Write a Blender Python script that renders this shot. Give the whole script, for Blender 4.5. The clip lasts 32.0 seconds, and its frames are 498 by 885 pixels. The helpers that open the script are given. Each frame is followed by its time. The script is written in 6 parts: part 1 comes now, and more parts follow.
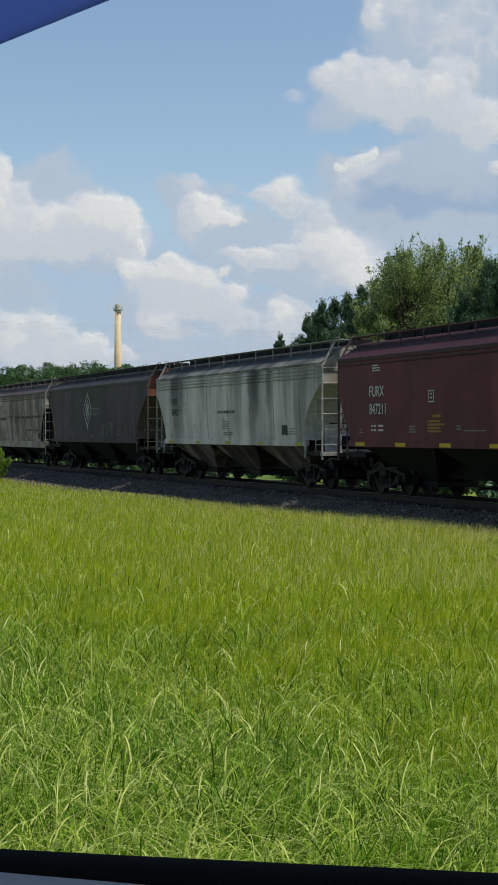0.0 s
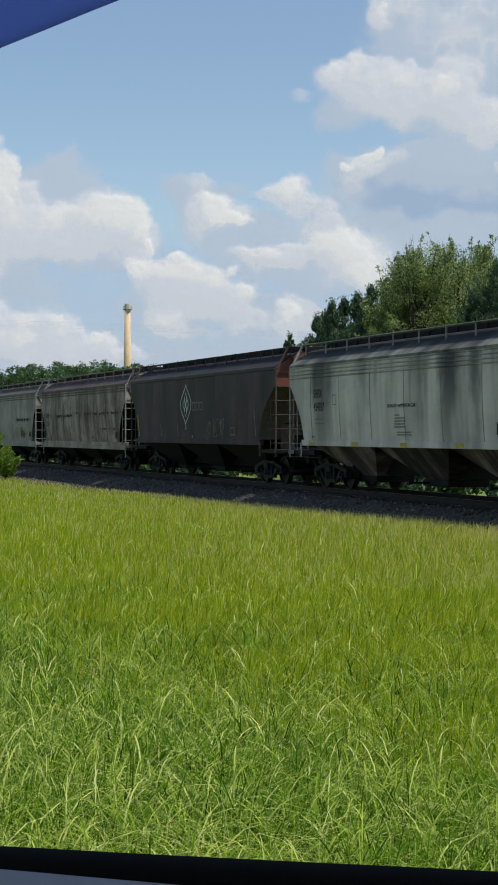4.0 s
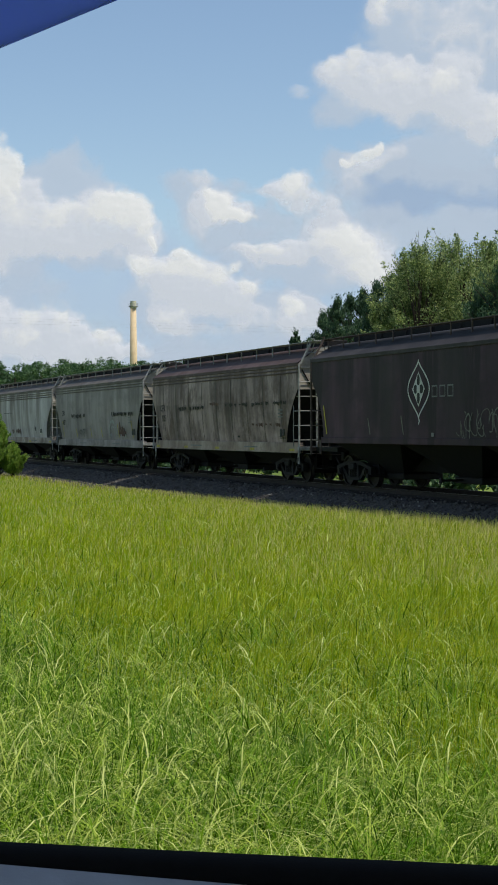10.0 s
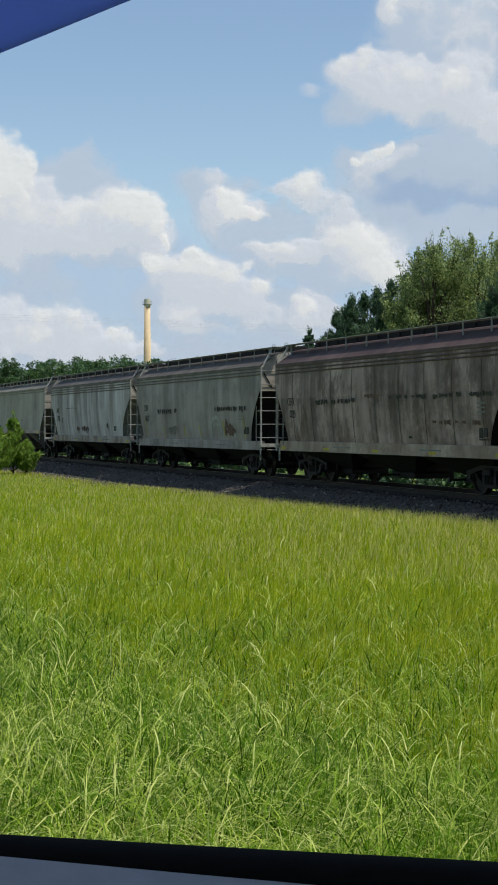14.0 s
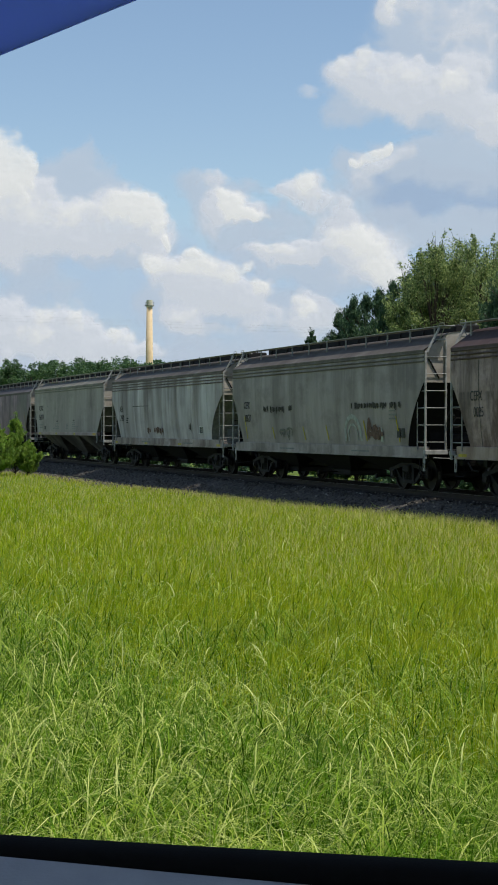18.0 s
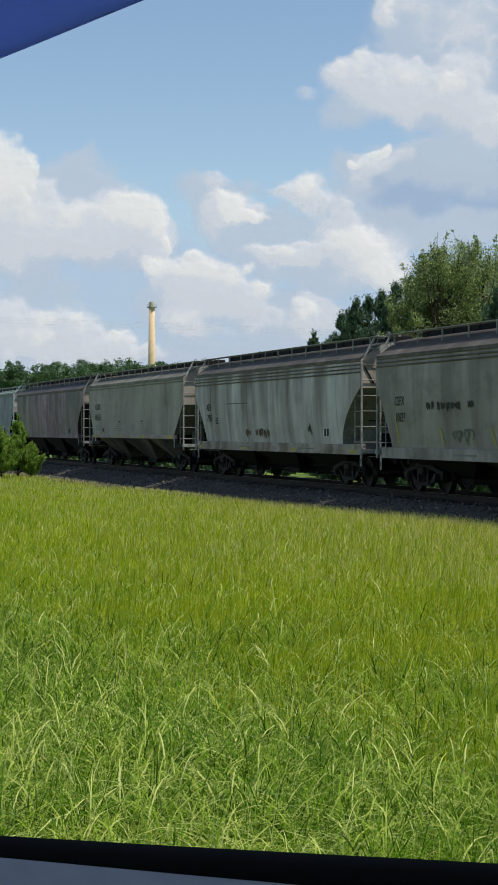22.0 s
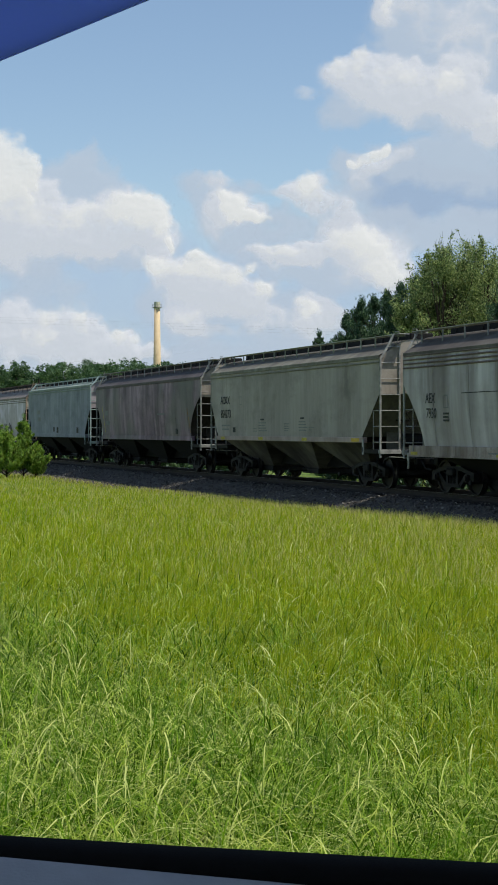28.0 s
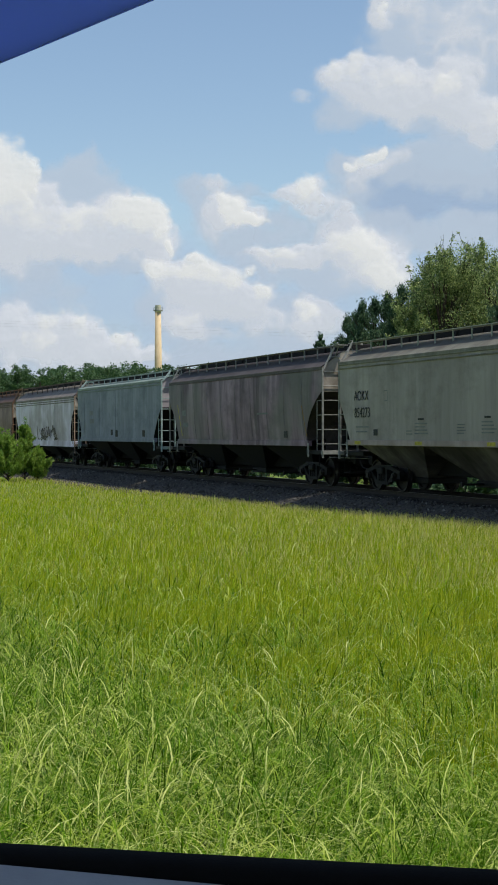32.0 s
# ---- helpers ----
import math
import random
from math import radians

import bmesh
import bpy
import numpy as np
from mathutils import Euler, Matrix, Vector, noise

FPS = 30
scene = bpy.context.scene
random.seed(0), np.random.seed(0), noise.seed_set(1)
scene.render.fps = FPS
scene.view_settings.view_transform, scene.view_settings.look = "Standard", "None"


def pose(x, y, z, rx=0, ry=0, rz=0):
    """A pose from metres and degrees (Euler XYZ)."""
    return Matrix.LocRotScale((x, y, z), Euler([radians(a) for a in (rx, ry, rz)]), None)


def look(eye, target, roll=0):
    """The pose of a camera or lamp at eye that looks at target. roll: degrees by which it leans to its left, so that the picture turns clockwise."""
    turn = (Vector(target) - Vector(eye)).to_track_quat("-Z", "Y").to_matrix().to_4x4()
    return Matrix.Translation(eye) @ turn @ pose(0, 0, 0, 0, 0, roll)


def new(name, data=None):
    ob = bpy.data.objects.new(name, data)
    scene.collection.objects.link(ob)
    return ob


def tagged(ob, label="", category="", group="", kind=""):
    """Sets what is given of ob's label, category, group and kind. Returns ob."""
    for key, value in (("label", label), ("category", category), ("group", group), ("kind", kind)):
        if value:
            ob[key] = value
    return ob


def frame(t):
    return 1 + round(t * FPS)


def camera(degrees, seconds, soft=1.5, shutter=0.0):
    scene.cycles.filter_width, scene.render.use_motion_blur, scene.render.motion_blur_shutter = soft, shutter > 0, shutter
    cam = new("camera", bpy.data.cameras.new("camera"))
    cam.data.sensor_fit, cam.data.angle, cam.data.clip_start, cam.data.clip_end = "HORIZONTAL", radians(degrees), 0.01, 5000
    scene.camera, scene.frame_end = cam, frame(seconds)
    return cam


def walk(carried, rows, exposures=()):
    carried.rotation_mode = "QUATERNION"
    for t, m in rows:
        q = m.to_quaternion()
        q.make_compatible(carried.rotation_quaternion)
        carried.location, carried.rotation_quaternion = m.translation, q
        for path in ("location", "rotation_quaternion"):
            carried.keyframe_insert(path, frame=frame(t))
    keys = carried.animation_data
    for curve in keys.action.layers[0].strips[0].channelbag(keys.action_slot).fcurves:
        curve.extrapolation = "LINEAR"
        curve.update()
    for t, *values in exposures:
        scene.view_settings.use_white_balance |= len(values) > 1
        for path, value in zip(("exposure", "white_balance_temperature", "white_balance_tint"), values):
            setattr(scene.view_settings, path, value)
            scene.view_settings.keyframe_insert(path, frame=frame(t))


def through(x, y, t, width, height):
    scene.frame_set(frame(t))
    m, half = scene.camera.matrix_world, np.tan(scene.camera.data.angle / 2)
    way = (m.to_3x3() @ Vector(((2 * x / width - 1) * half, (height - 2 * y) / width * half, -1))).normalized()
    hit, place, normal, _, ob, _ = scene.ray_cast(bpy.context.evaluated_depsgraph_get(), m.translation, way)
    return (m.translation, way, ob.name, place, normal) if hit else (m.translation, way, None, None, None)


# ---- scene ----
# ---- the camera, held by hand inside a parked car ----
LENS = 2800.0                      # focal length, where the picture is 882 wide
EYE = Vector((0.0, 0.0, 2.31))
cam = camera(2 * math.degrees(math.atan(441 / LENS)), 32.0, 1.75)

# seconds, turn to the left, tilt down and lean to the right, all in thousandths of a degree
SWAY = [
    (0, 0, 348, 0), (0.5, 71, 318, 43), (1, 114, 388, 99), (1.5, 115, 354, 145), (2, 108, 361, 171), (2.5, 202, 337, 154),
    (3, 309, 317, 116), (3.5, 332, 343, 75), (5.5, 402, 436, 1), (6, 436, 459, -66), (6.5, 472, 428, -85), (7, 481, 430, -108),
    (7.5, 470, 439, -194), (8, 457, 400, -263), (8.5, 507, 450, -253), (9, 548, 440, -234), (9.5, 569, 477, -207), (10, 572, 489, -165),
    (10.5, 852, 522, -133), (11, 925, 557, -103), (11.5, 959, 621, -55), (12, 957, 663, 6), (12.5, 980, 602, 45), (13, 1005, 575, 76),
    (13.5, 1030, 556, 117), (14, 1051, 548, 127), (14.5, 1062, 547, 111), (16.5, 1140, 478, 114), (17, 1134, 484, 142), (17.5, 1144, 505, 160),
    (18, 1126, 504, 162), (18.5, 1109, 457, 173), (19, 1114, 426, 177), (19.5, 1150, 393, 160), (20, 1150, 428, 149), (20.5, 1174, 422, 140),
    (21, 1246, 448, 114), (21.5, 1250, 479, 86), (22, 1219, 447, 89), (22.5, 1245, 423, 81), (23, 1264, 373, 37), (23.5, 1278, 384, 36),
    (24, 1281, 395, 92), (24.5, 1328, 435, 138), (25, 1307, 402, 140), (25.5, 1364, 362, 101), (27.5, 1413, 409, 56), (28, 1411, 449, 45),
    (28.5, 1413, 449, 41), (29, 1446, 424, 10), (29.5, 1452, 418, -16), (30, 1466, 388, -16), (30.5, 1516, 394, 1), (31, 1516, 379, 3),
    (31.5, 1493, 353, -41), (32, 1459, 344, -108),
]
# seconds and how far the holder has leant back
LEAN = [(0, 0.0), (3, 0.1), (6, 0.22), (9, 0.17), (11, 0.5), (13, 0.78), (16, 0.9), (19, 0.94), (23, 1.0), (28, 1.0), (30, 0.7), (32, 0.39)]


def held(t, turn, down, lean):
    k = float(np.interp(t, [a for a, b in LEAN], [b for a, b in LEAN]))
    place = Matrix.Translation(EYE + Vector((0, -0.0093, -0.0018)) * k)
    return place @ (pose(0, 0, 0, 0, 0, turn / 1000) @ pose(0, 0, 0, 90 - down / 1000) @ pose(0, 0, 0, 0, 0, lean / 1000))


walk(cam, [(t, held(t, a, b, c)) for t, a, b, c in SWAY], [(0, -0.09, 6450, 7), (6, -0.04, 6450, 7), (13, 0.0, 6450, 7), (32, 0.0, 6450, 7)])

# ---- light ----
SUN_HIGH, SUN_TURN = 62.0, 112.0
world = bpy.data.worlds.new("sky")
scene.world = world
world.use_nodes = True
sky = world.node_tree.nodes.new("ShaderNodeTexSky")
sky.sky_type, sky.sun_disc = "NISHITA", False
sky.sun_elevation, sky.sun_rotation = radians(SUN_HIGH), radians(SUN_TURN)
sky.air_density, sky.dust_density, sky.ozone_density = 1.0, 0.9, 0.9
world.node_tree.links.new(sky.outputs[0], world.node_tree.nodes["Background"].inputs[0])
world.node_tree.nodes["Background"].inputs[1].default_value = 0.136
sun = new("sun", bpy.data.lights.new("sun", "SUN"))
sun.data.energy, sun.data.angle, sun.data.color = 4.3, radians(0.53), (1.0, 0.95, 0.87)
SUN_DIR = Vector((math.sin(radians(SUN_TURN)) * math.cos(radians(SUN_HIGH)), math.cos(radians(SUN_TURN)) * math.cos(radians(SUN_HIGH)), math.sin(radians(SUN_HIGH))))
sun.matrix_world = look(SUN_DIR * 100, (0, 0, 0))


# ---- materials ----
def lin(r, g, b):
    """Eight-bit colour to linear."""
    return tuple(c / 12.92 if c <= 0.04045 else ((c + 0.055) / 1.055) ** 2.4 for c in (r / 255, g / 255, b / 255)) + (1.0,)


class Mat:
    """A node material with a few shorthands."""

    def __init__(self, name, rough=0.6, metal=0.0):
        self.m = bpy.data.materials.new(name)
        self.m.use_nodes = True
        self.t = self.m.node_tree
        self.b = self.t.nodes["Principled BSDF"]
        self.b.inputs["Roughness"].default_value = rough
        self.b.inputs["Metallic"].default_value = metal

    def n(self, kind, **sets):
        node = self.t.nodes.new("ShaderNode" + kind)
        for key, value in sets.items():
            node.inputs[key.replace("_", " ")].default_value = value
        return node

    def l(self, a, b):
        self.t.links.new(a, b)

    def coords(self, scale=(1, 1, 1), shift=(0, 0, 0), source="Object"):
        tc, mp = self.n("TexCoord"), self.n("Mapping")
        mp.inputs["Scale"].default_value, mp.inputs["Location"].default_value = scale, shift
        self.l(tc.outputs[source], mp.inputs[0])
        return mp.outputs[0]

    def noise(self, vec, scale, detail=4.0, rough=0.55):
        node = self.n("TexNoise", Scale=scale, Detail=detail, Roughness=rough)
        self.l(vec, node.inputs["Vector"])
        return node.outputs["Fac"]

    def ramp(self, fac, stops):
        node = self.n("ValToRGB")
        e = node.color_ramp.elements
        while len(e) < len(stops):
            e.new(0.5)
        for k, (p, c) in enumerate(stops):
            e[k].position, e[k].color = p, c if len(c) == 4 else (*c, 1)
        self.l(fac, node.inputs[0])
        return node.outputs[0]

    def grey(self, fac, a, b):
        """0 below a, 1 above b."""
        return self.ramp(fac, [(a, (0, 0, 0, 1)), (b, (1, 1, 1, 1))])

    def mix(self, fac, a, b):
        node = self.t.nodes.new("ShaderNodeMix")
        node.data_type = "RGBA"
        for sock, val in ((0, fac), (6, a), (7, b)):
            if isinstance(val, (float, int)):
                node.inputs[sock].default_value = val
            elif isinstance(val, tuple):
                node.inputs[sock].default_value = val if len(val) == 4 else (*val, 1)
            else:
                self.l(val, node.inputs[sock])
        return node.outputs[2]

    def times(self, a, b):
        node = self.t.nodes.new("ShaderNodeMath")
        node.operation = "MULTIPLY"
        for k, val in enumerate((a, b)):
            if isinstance(val, (float, int)):
                node.inputs[k].default_value = val
            else:
                self.l(val, node.inputs[k])
        return node.outputs[0]

    def colour(self, c):
        if isinstance(c, tuple):
            self.b.inputs["Base Color"].default_value = c
        else:
            self.l(c, self.b.inputs["Base Color"])
        return self

    def bump(self, fac, strength=0.3, dist=0.01):
        node = self.n("Bump", Strength=strength, Distance=dist)
        self.l(fac, node.inputs["Height"])
        self.l(node.outputs[0], self.b.inputs["Normal"])
        return self


def plain(name, c, rough=0.6, metal=0.0, vary=0.35, scale=6.0):
    """A worn one-colour surface with blotches and fine grain."""
    m = Mat(name, rough, metal)
    m.b.inputs["Specular IOR Level"].default_value = 0.25
    v = m.coords()
    dark = tuple(x * (1 - vary) for x in c[:3]) + (1,)
    m.colour(m.mix(m.grey(m.noise(v, scale, 6), 0.35, 0.65), dark, c))
    m.bump(m.noise(v, scale * 12, 3), 0.15, 0.004)
    return m.m


def car_paint(name, base, dirt, seed, streak=0.5, wide=0.5, rust=0.0, rust_colour=(0.10, 0.035, 0.02, 1), patch=None, drip=0.0, eave=3.7, mottle=0.55, run=0.13, weep=None, bands=(), crown=0.0):
    """Old paint with rain streaks down the side, soot that ran from the roof, rust blooms and a faint waviness of the sheet."""
    m = Mat(name, 0.6)
    m.b.inputs["Specular IOR Level"].default_value = 0.2
    off = (seed * 7.3, seed * 3.1, seed * 1.7)
    broad = m.noise(m.coords((0.62, 0.2, run), off), 1.0, 5, 0.6)
    fine = m.noise(m.coords((2.2, 1.0, 0.30), off), 1.0, 6, 0.64)
    hair = m.noise(m.coords((9.0, 2.0, 0.9), off), 1.0, 6, 0.66)
    blot = m.noise(m.coords((0.7, 0.9, 1.1), off), 1.0, 8, 0.68)
    c = m.mix(m.times(m.grey(broad, 0.40, 0.64), wide), base, dirt)
    c = m.mix(m.times(m.grey(fine, 0.42, 0.72), streak), c, dirt)
    c = m.mix(m.times(m.grey(hair, 0.50, 0.72), streak * 0.5), c, dirt)
    pale = tuple(min(1, x * 1.3 + 0.02) for x in base[:3]) + (1,)
    c = m.mix(m.times(m.grey(m.noise(m.coords((1.4, 1.0, 0.22), (off[2], off[0], 3)), 1.0, 5), 0.50, 0.68), 0.45), c, pale)
    c = m.mix(m.times(m.grey(blot, 0.47, 0.63), mottle), c, dirt)
    if drip:
        # runs of soot, each of its own length
        far = m.n("MapRange", To_Min=-0.4, To_Max=4.2)
        m.l(m.noise(m.coords((1.0, 0.1, 0.05), (off[1], 2, off[0])), 1.0, 2, 0.5), far.inputs[0])
        far.inputs[1].default_value, far.inputs[2].default_value = 0.44, 0.74
        split = m.n("SeparateXYZ")
        m.l(m.n("TexCoord").outputs["Object"], split.inputs[0])
        end = m.t.nodes.new("ShaderNodeMath")
        m.l(split.outputs["Z"], end.inputs[0])
        m.l(far.outputs[0], end.inputs[1])
        run_ = m.n("MapRange", To_Max=drip)
        run_.interpolation_type = "SMOOTHSTEP"
        m.l(end.outputs[0], run_.inputs[0])
        run_.inputs[1].default_value, run_.inputs[2].default_value = eave - 0.7, eave + 1.1
        soot = tuple(x * 0.5 for x in dirt[:3]) + (1.0,)
        c = m.mix(m.times(run_.outputs[0], m.grey(hair, 0.22, 0.5)), c, soot)
    if crown:
        # soot that settled along the running boards and ran down from there
        split = m.n("SeparateXYZ")
        m.l(m.n("TexCoord").outputs["Object"], split.inputs[0])
        long = m.n("MapRange", To_Min=-0.16, To_Max=0.22)
        m.l(m.noise(m.coords((1.6, 0.1, 0.1), (off[1], 4, off[2])), 1.0, 6, 0.6), long.inputs[0])
        long.inputs[1].default_value, long.inputs[2].default_value = 0.3, 0.7
        down = m.t.nodes.new("ShaderNodeMath")
        m.l(split.outputs["Z"], down.inputs[0])
        m.l(long.outputs[0], down.inputs[1])
        over = m.n("MapRange", To_Max=crown)
        over.interpolation_type = "SMOOTHSTEP"
        m.l(down.outputs[0], over.inputs[0])
        over.inputs[1].default_value, over.inputs[2].default_value = eave + 0.12, eave + 0.46
        c = m.mix(over.outputs[0], c, tuple(x * 0.6 for x in dirt[:3]) + (1.0,))
    for at, half, much in bands:
        # one broad smear of soot with wandering edges, thinner towards the bottom
        split = m.n("SeparateXYZ")
        m.l(m.n("TexCoord").outputs["Object"], split.inputs[0])
        sway = m.t.nodes.new("ShaderNodeMath")
        sway.operation = "MULTIPLY_ADD"
        m.l(m.noise(m.coords((0.9, 0.1, 0.55), (off[0] + at, 1, 7)), 1.0, 6, 0.6), sway.inputs[0])
        sway.inputs[1].default_value = 1.5
        m.l(split.outputs["X"], sway.inputs[2])
        away = m.t.nodes.new("ShaderNodeMath")
        away.operation = "SUBTRACT"
        m.l(sway.outputs[0], away.inputs[0])
        away.inputs[1].default_value = at + 0.75
        size = m.t.nodes.new("ShaderNodeMath")
        size.operation = "ABSOLUTE"
        m.l(away.outputs[0], size.inputs[0])
        near = m.n("MapRange", To_Min=1.0, To_Max=0.0)
        near.interpolation_type = "SMOOTHSTEP"
        m.l(size.outputs[0], near.inputs[0])
        near.inputs[1].default_value, near.inputs[2].default_value = half * 0.15, half * 1.7
        high = m.n("MapRange", To_Min=0.35)
        m.l(split.outputs["Z"], high.inputs[0])
        high.inputs[1].default_value, high.inputs[2].default_value = 1.5, eave - 0.5
        c = m.mix(m.times(m.times(near.outputs[0], high.outputs[0]), much), c, tuple(x * 0.8 for x in dirt[:3]) + (1.0,))
    if rust:
        spots = m.noise(m.coords((1.1, 1.0, 0.5), (off[1], off[2], off[0])), 1.3, 9, 0.72)
        c = m.mix(m.times(m.grey(spots, 0.46, 0.60), rust), c, rust_colour)
    if weep:
        # dark runs that start from a worn row of lettering
        start, long, much = weep
        split = m.n("SeparateXYZ")
        m.l(m.n("TexCoord").outputs["Object"], split.inputs[0])
        fall = m.ramp(split.outputs["Z"], [(0.0, (0, 0, 0, 1)), (0.5, (1, 1, 1, 1)), (0.52, (0, 0, 0, 1))])
        down = m.n("MapRange")
        m.l(split.outputs["Z"], down.inputs[0])
        down.inputs[1].default_value, down.inputs[2].default_value = start - long, start + long
        m.l(down.outputs[0], fall.node.inputs[0])
        runs = m.noise(m.coords((3.4, 1.0, 0.16), (off[0], 5, off[2])), 1.0, 5, 0.62)
        c = m.mix(m.times(m.times(fall, m.grey(runs, 0.46, 0.62)), much), c, (0.030, 0.026, 0.022, 1))
    if patch:
        low = m.noise(m.coords((0.45, 0.3, 0.35), (off[2], 4, 9)), 1.0, 2)
        c = m.mix(m.times(m.grey(low, 0.47, 0.6), 0.45), c, patch)
    m.colour(c)
    m.bump(m.noise(m.coords((0.6, 0.5, 0.5), off), 1.0, 2), 0.25, 0.06)
    return m.m


STEEL_DARK = plain("dark running gear", lin(19, 18, 17), 0.7, 0.0, 0.5)
WHEEL_STEEL = plain("wheel steel", lin(36, 33, 30), 0.6, 0.2, 0.4)
RAIL_STEEL = plain("rail steel", lin(48, 40, 34), 0.7, 0.0, 0.4)
TREAD = plain("polished tread", lin(120, 118, 116), 0.35, 1.0, 0.3)
# near-black that carries the shade of hollows under and behind the sheets
SHADE_BLACK = plain("shade-black steel", lin(21, 20, 20), 0.85, 0.0, 0.4)
TIE_WOOD = plain("creosoted wood", lin(44, 38, 33), 0.85, 0.0, 0.5, 9)
FADED_YELLOW = plain("faded yellow reflector", lin(190, 172, 58), 0.6, 0.0, 0.4, 8)
YELLOW = plain("yellow reflector", lin(205, 165, 30), 0.5, 0.0, 0.25, 4)
WHITE_MARK = plain("white stencil paint", lin(205, 205, 200), 0.6, 0.0, 0.25, 4)
DARK_MARK = plain("black stencil paint", lin(34, 36, 36), 0.6, 0.0, 0.3, 4)
ORANGE_MARK = plain("ochre stencil paint", lin(150, 110, 40), 0.6, 0.0, 0.3, 4)
GREY_MARK = plain("faded stencil paint", lin(120, 122, 120), 0.6, 0.0, 0.3, 4)


# ---- mesh helpers ----
def part(name, bm, material, parent=None, label="", smooth=False):
    """Links a bmesh as one mesh object under a thing or a part."""
    me = bpy.data.meshes.new(name)
    bmesh.ops.recalc_face_normals(bm, faces=bm.faces)
    bm.to_mesh(me)
    bm.free()
    me.materials.append(material)
    if smooth:
        me.polygons.foreach_set("use_smooth", [True] * len(me.polygons))
    ob = new(name, me)
    ob.parent = parent
    if label:
        ob["label"] = label
    return ob


def again(ob, m=None, parent=None):
    """Another object on the same mesh."""
    twin = ob.copy()
    scene.collection.objects.link(twin)
    if parent is not None:
        twin.parent = parent
    if m is not None:
        twin.matrix_basis = m
    return twin


def raw(name, verts, faces, material, parent=None, smooth=False):
    """A mesh from numpy arrays; faces all have the same number of corners."""
    me = bpy.data.meshes.new(name)
    verts, faces = np.asarray(verts, np.float32), np.asarray(faces, np.int32)
    k = faces.shape[1]
    me.vertices.add(len(verts))
    me.vertices.foreach_set("co", verts.ravel())
    me.loops.add(faces.size)
    me.loops.foreach_set("vertex_index", faces.ravel())
    me.polygons.add(len(faces))
    me.polygons.foreach_set("loop_start", np.arange(0, faces.size, k, dtype=np.int32))
    if smooth:
        me.polygons.foreach_set("use_smooth", np.ones(len(faces), bool))
    me.update(calc_edges=True)
    me.materials.append(material)
    ob = new(name, me)
    ob.parent = parent
    return ob


def box(bm, lo, hi, bevel=0.0, m=None):
    c, s = (Vector(lo) + Vector(hi)) / 2, Vector(hi) - Vector(lo)
    made = bmesh.ops.create_cube(bm, size=1, matrix=(m or Matrix()) @ Matrix.Translation(c) @ Matrix.Diagonal((*s, 1)))["verts"]
    if bevel:
        edges = list({e for v in made for e in v.link_edges})
        bmesh.ops.bevel(bm, geom=edges, offset=bevel, segments=1, affect="EDGES")
    return bm


def rod(bm, a, b, r, seg=8, r2=None):
    a, b = Vector(a), Vector(b)
    d = b - a
    m = Matrix.Translation((a + b) / 2) @ d.to_track_quat("Z", "Y").to_matrix().to_4x4()
    bmesh.ops.create_cone(bm, cap_ends=True, segments=seg, radius1=r, radius2=r if r2 is None else r2, depth=d.length, matrix=m)
    return bm


def bent(bm, points, r, seg=6):
    """One tube through the points."""
    pts = [Vector(p) for p in points]
    rings = []
    for k, p in enumerate(pts):
        d = (pts[min(k + 1, len(pts) - 1)] - pts[max(k - 1, 0)]).normalized()
        u = d.cross(Vector((0, 0, 1)) if abs(d.z) < 0.9 else Vector((1, 0, 0))).normalized()
        w = d.cross(u)
        rings.append([bm.verts.new(p + (u * math.cos(q * math.tau / seg) + w * math.sin(q * math.tau / seg)) * r) for q in range(seg)])
    for a, b in zip(rings, rings[1:]):
        for q in range(seg):
            bm.faces.new((a[q], a[(q + 1) % seg], b[(q + 1) % seg], b[q]))
    bm.faces.new(rings[0][::-1])
    bm.faces.new(rings[-1])
    return bm


def slab(bm, outline, lo, hi, axis="y"):
    """A flat outline of (a, b) pairs given a thickness along y or x."""
    put = (lambda a, b, c: (a, c, b)) if axis == "y" else (lambda a, b, c: (c, a, b))
    front = [bm.verts.new(put(a, b, lo)) for a, b in outline]
    back = [bm.verts.new(put(a, b, hi)) for a, b in outline]
    bm.faces.new(front)
    bm.faces.new(back[::-1])
    k = len(outline)
    for i in range(k):
        bm.faces.new((front[i], front[(i + 1) % k], back[(i + 1) % k], back[i]))
    return bm


def B():
    return bmesh.new()

# ---- the railway line ----
TRACK_ANGLE = math.atan(1049 / LENS)                 # between the line and the view's axis
AWAY = 19.87                                         # from the eye to the line's centre
RAIL_TOP = 0.60
ST, CT = math.sin(TRACK_ANGLE), math.cos(TRACK_ANGLE)
HEADING = -90 + math.degrees(TRACK_ANGLE)            # the train's way, to the right and nearer


def on_line(s, side=0.0, z=0.0):
    """World place s metres back along the line, side metres towards the road, z over the rail."""
    return Vector(((AWAY - side) * CT - s * ST, (AWAY - side) * ST + s * CT, RAIL_TOP + z))


def line_pose(s, z=0.0):
    return Matrix.Translation(on_line(s, 0, z)) @ pose(0, 0, 0, 0, 0, HEADING)


# ---- ground: one sheet with a low bank under the road ----
def ground_height(x, y):
    """Field level; the road side lies a little higher, and the land past the line too."""
    side = (AWAY - (x * CT + y * ST))                # towards the road from the line's centre
    near = np.clip((side - 15.0) / 6.0, 0, 1)
    far = np.clip((-side - 2.0) / 8.0, 0, 1)
    return 0.55 * near * near * (3 - 2 * near) + 0.22 * far + 0.05 * np.sin(x * 0.31 + 1) * np.sin(y * 0.23) * np.clip(side / 6, 0, 1)


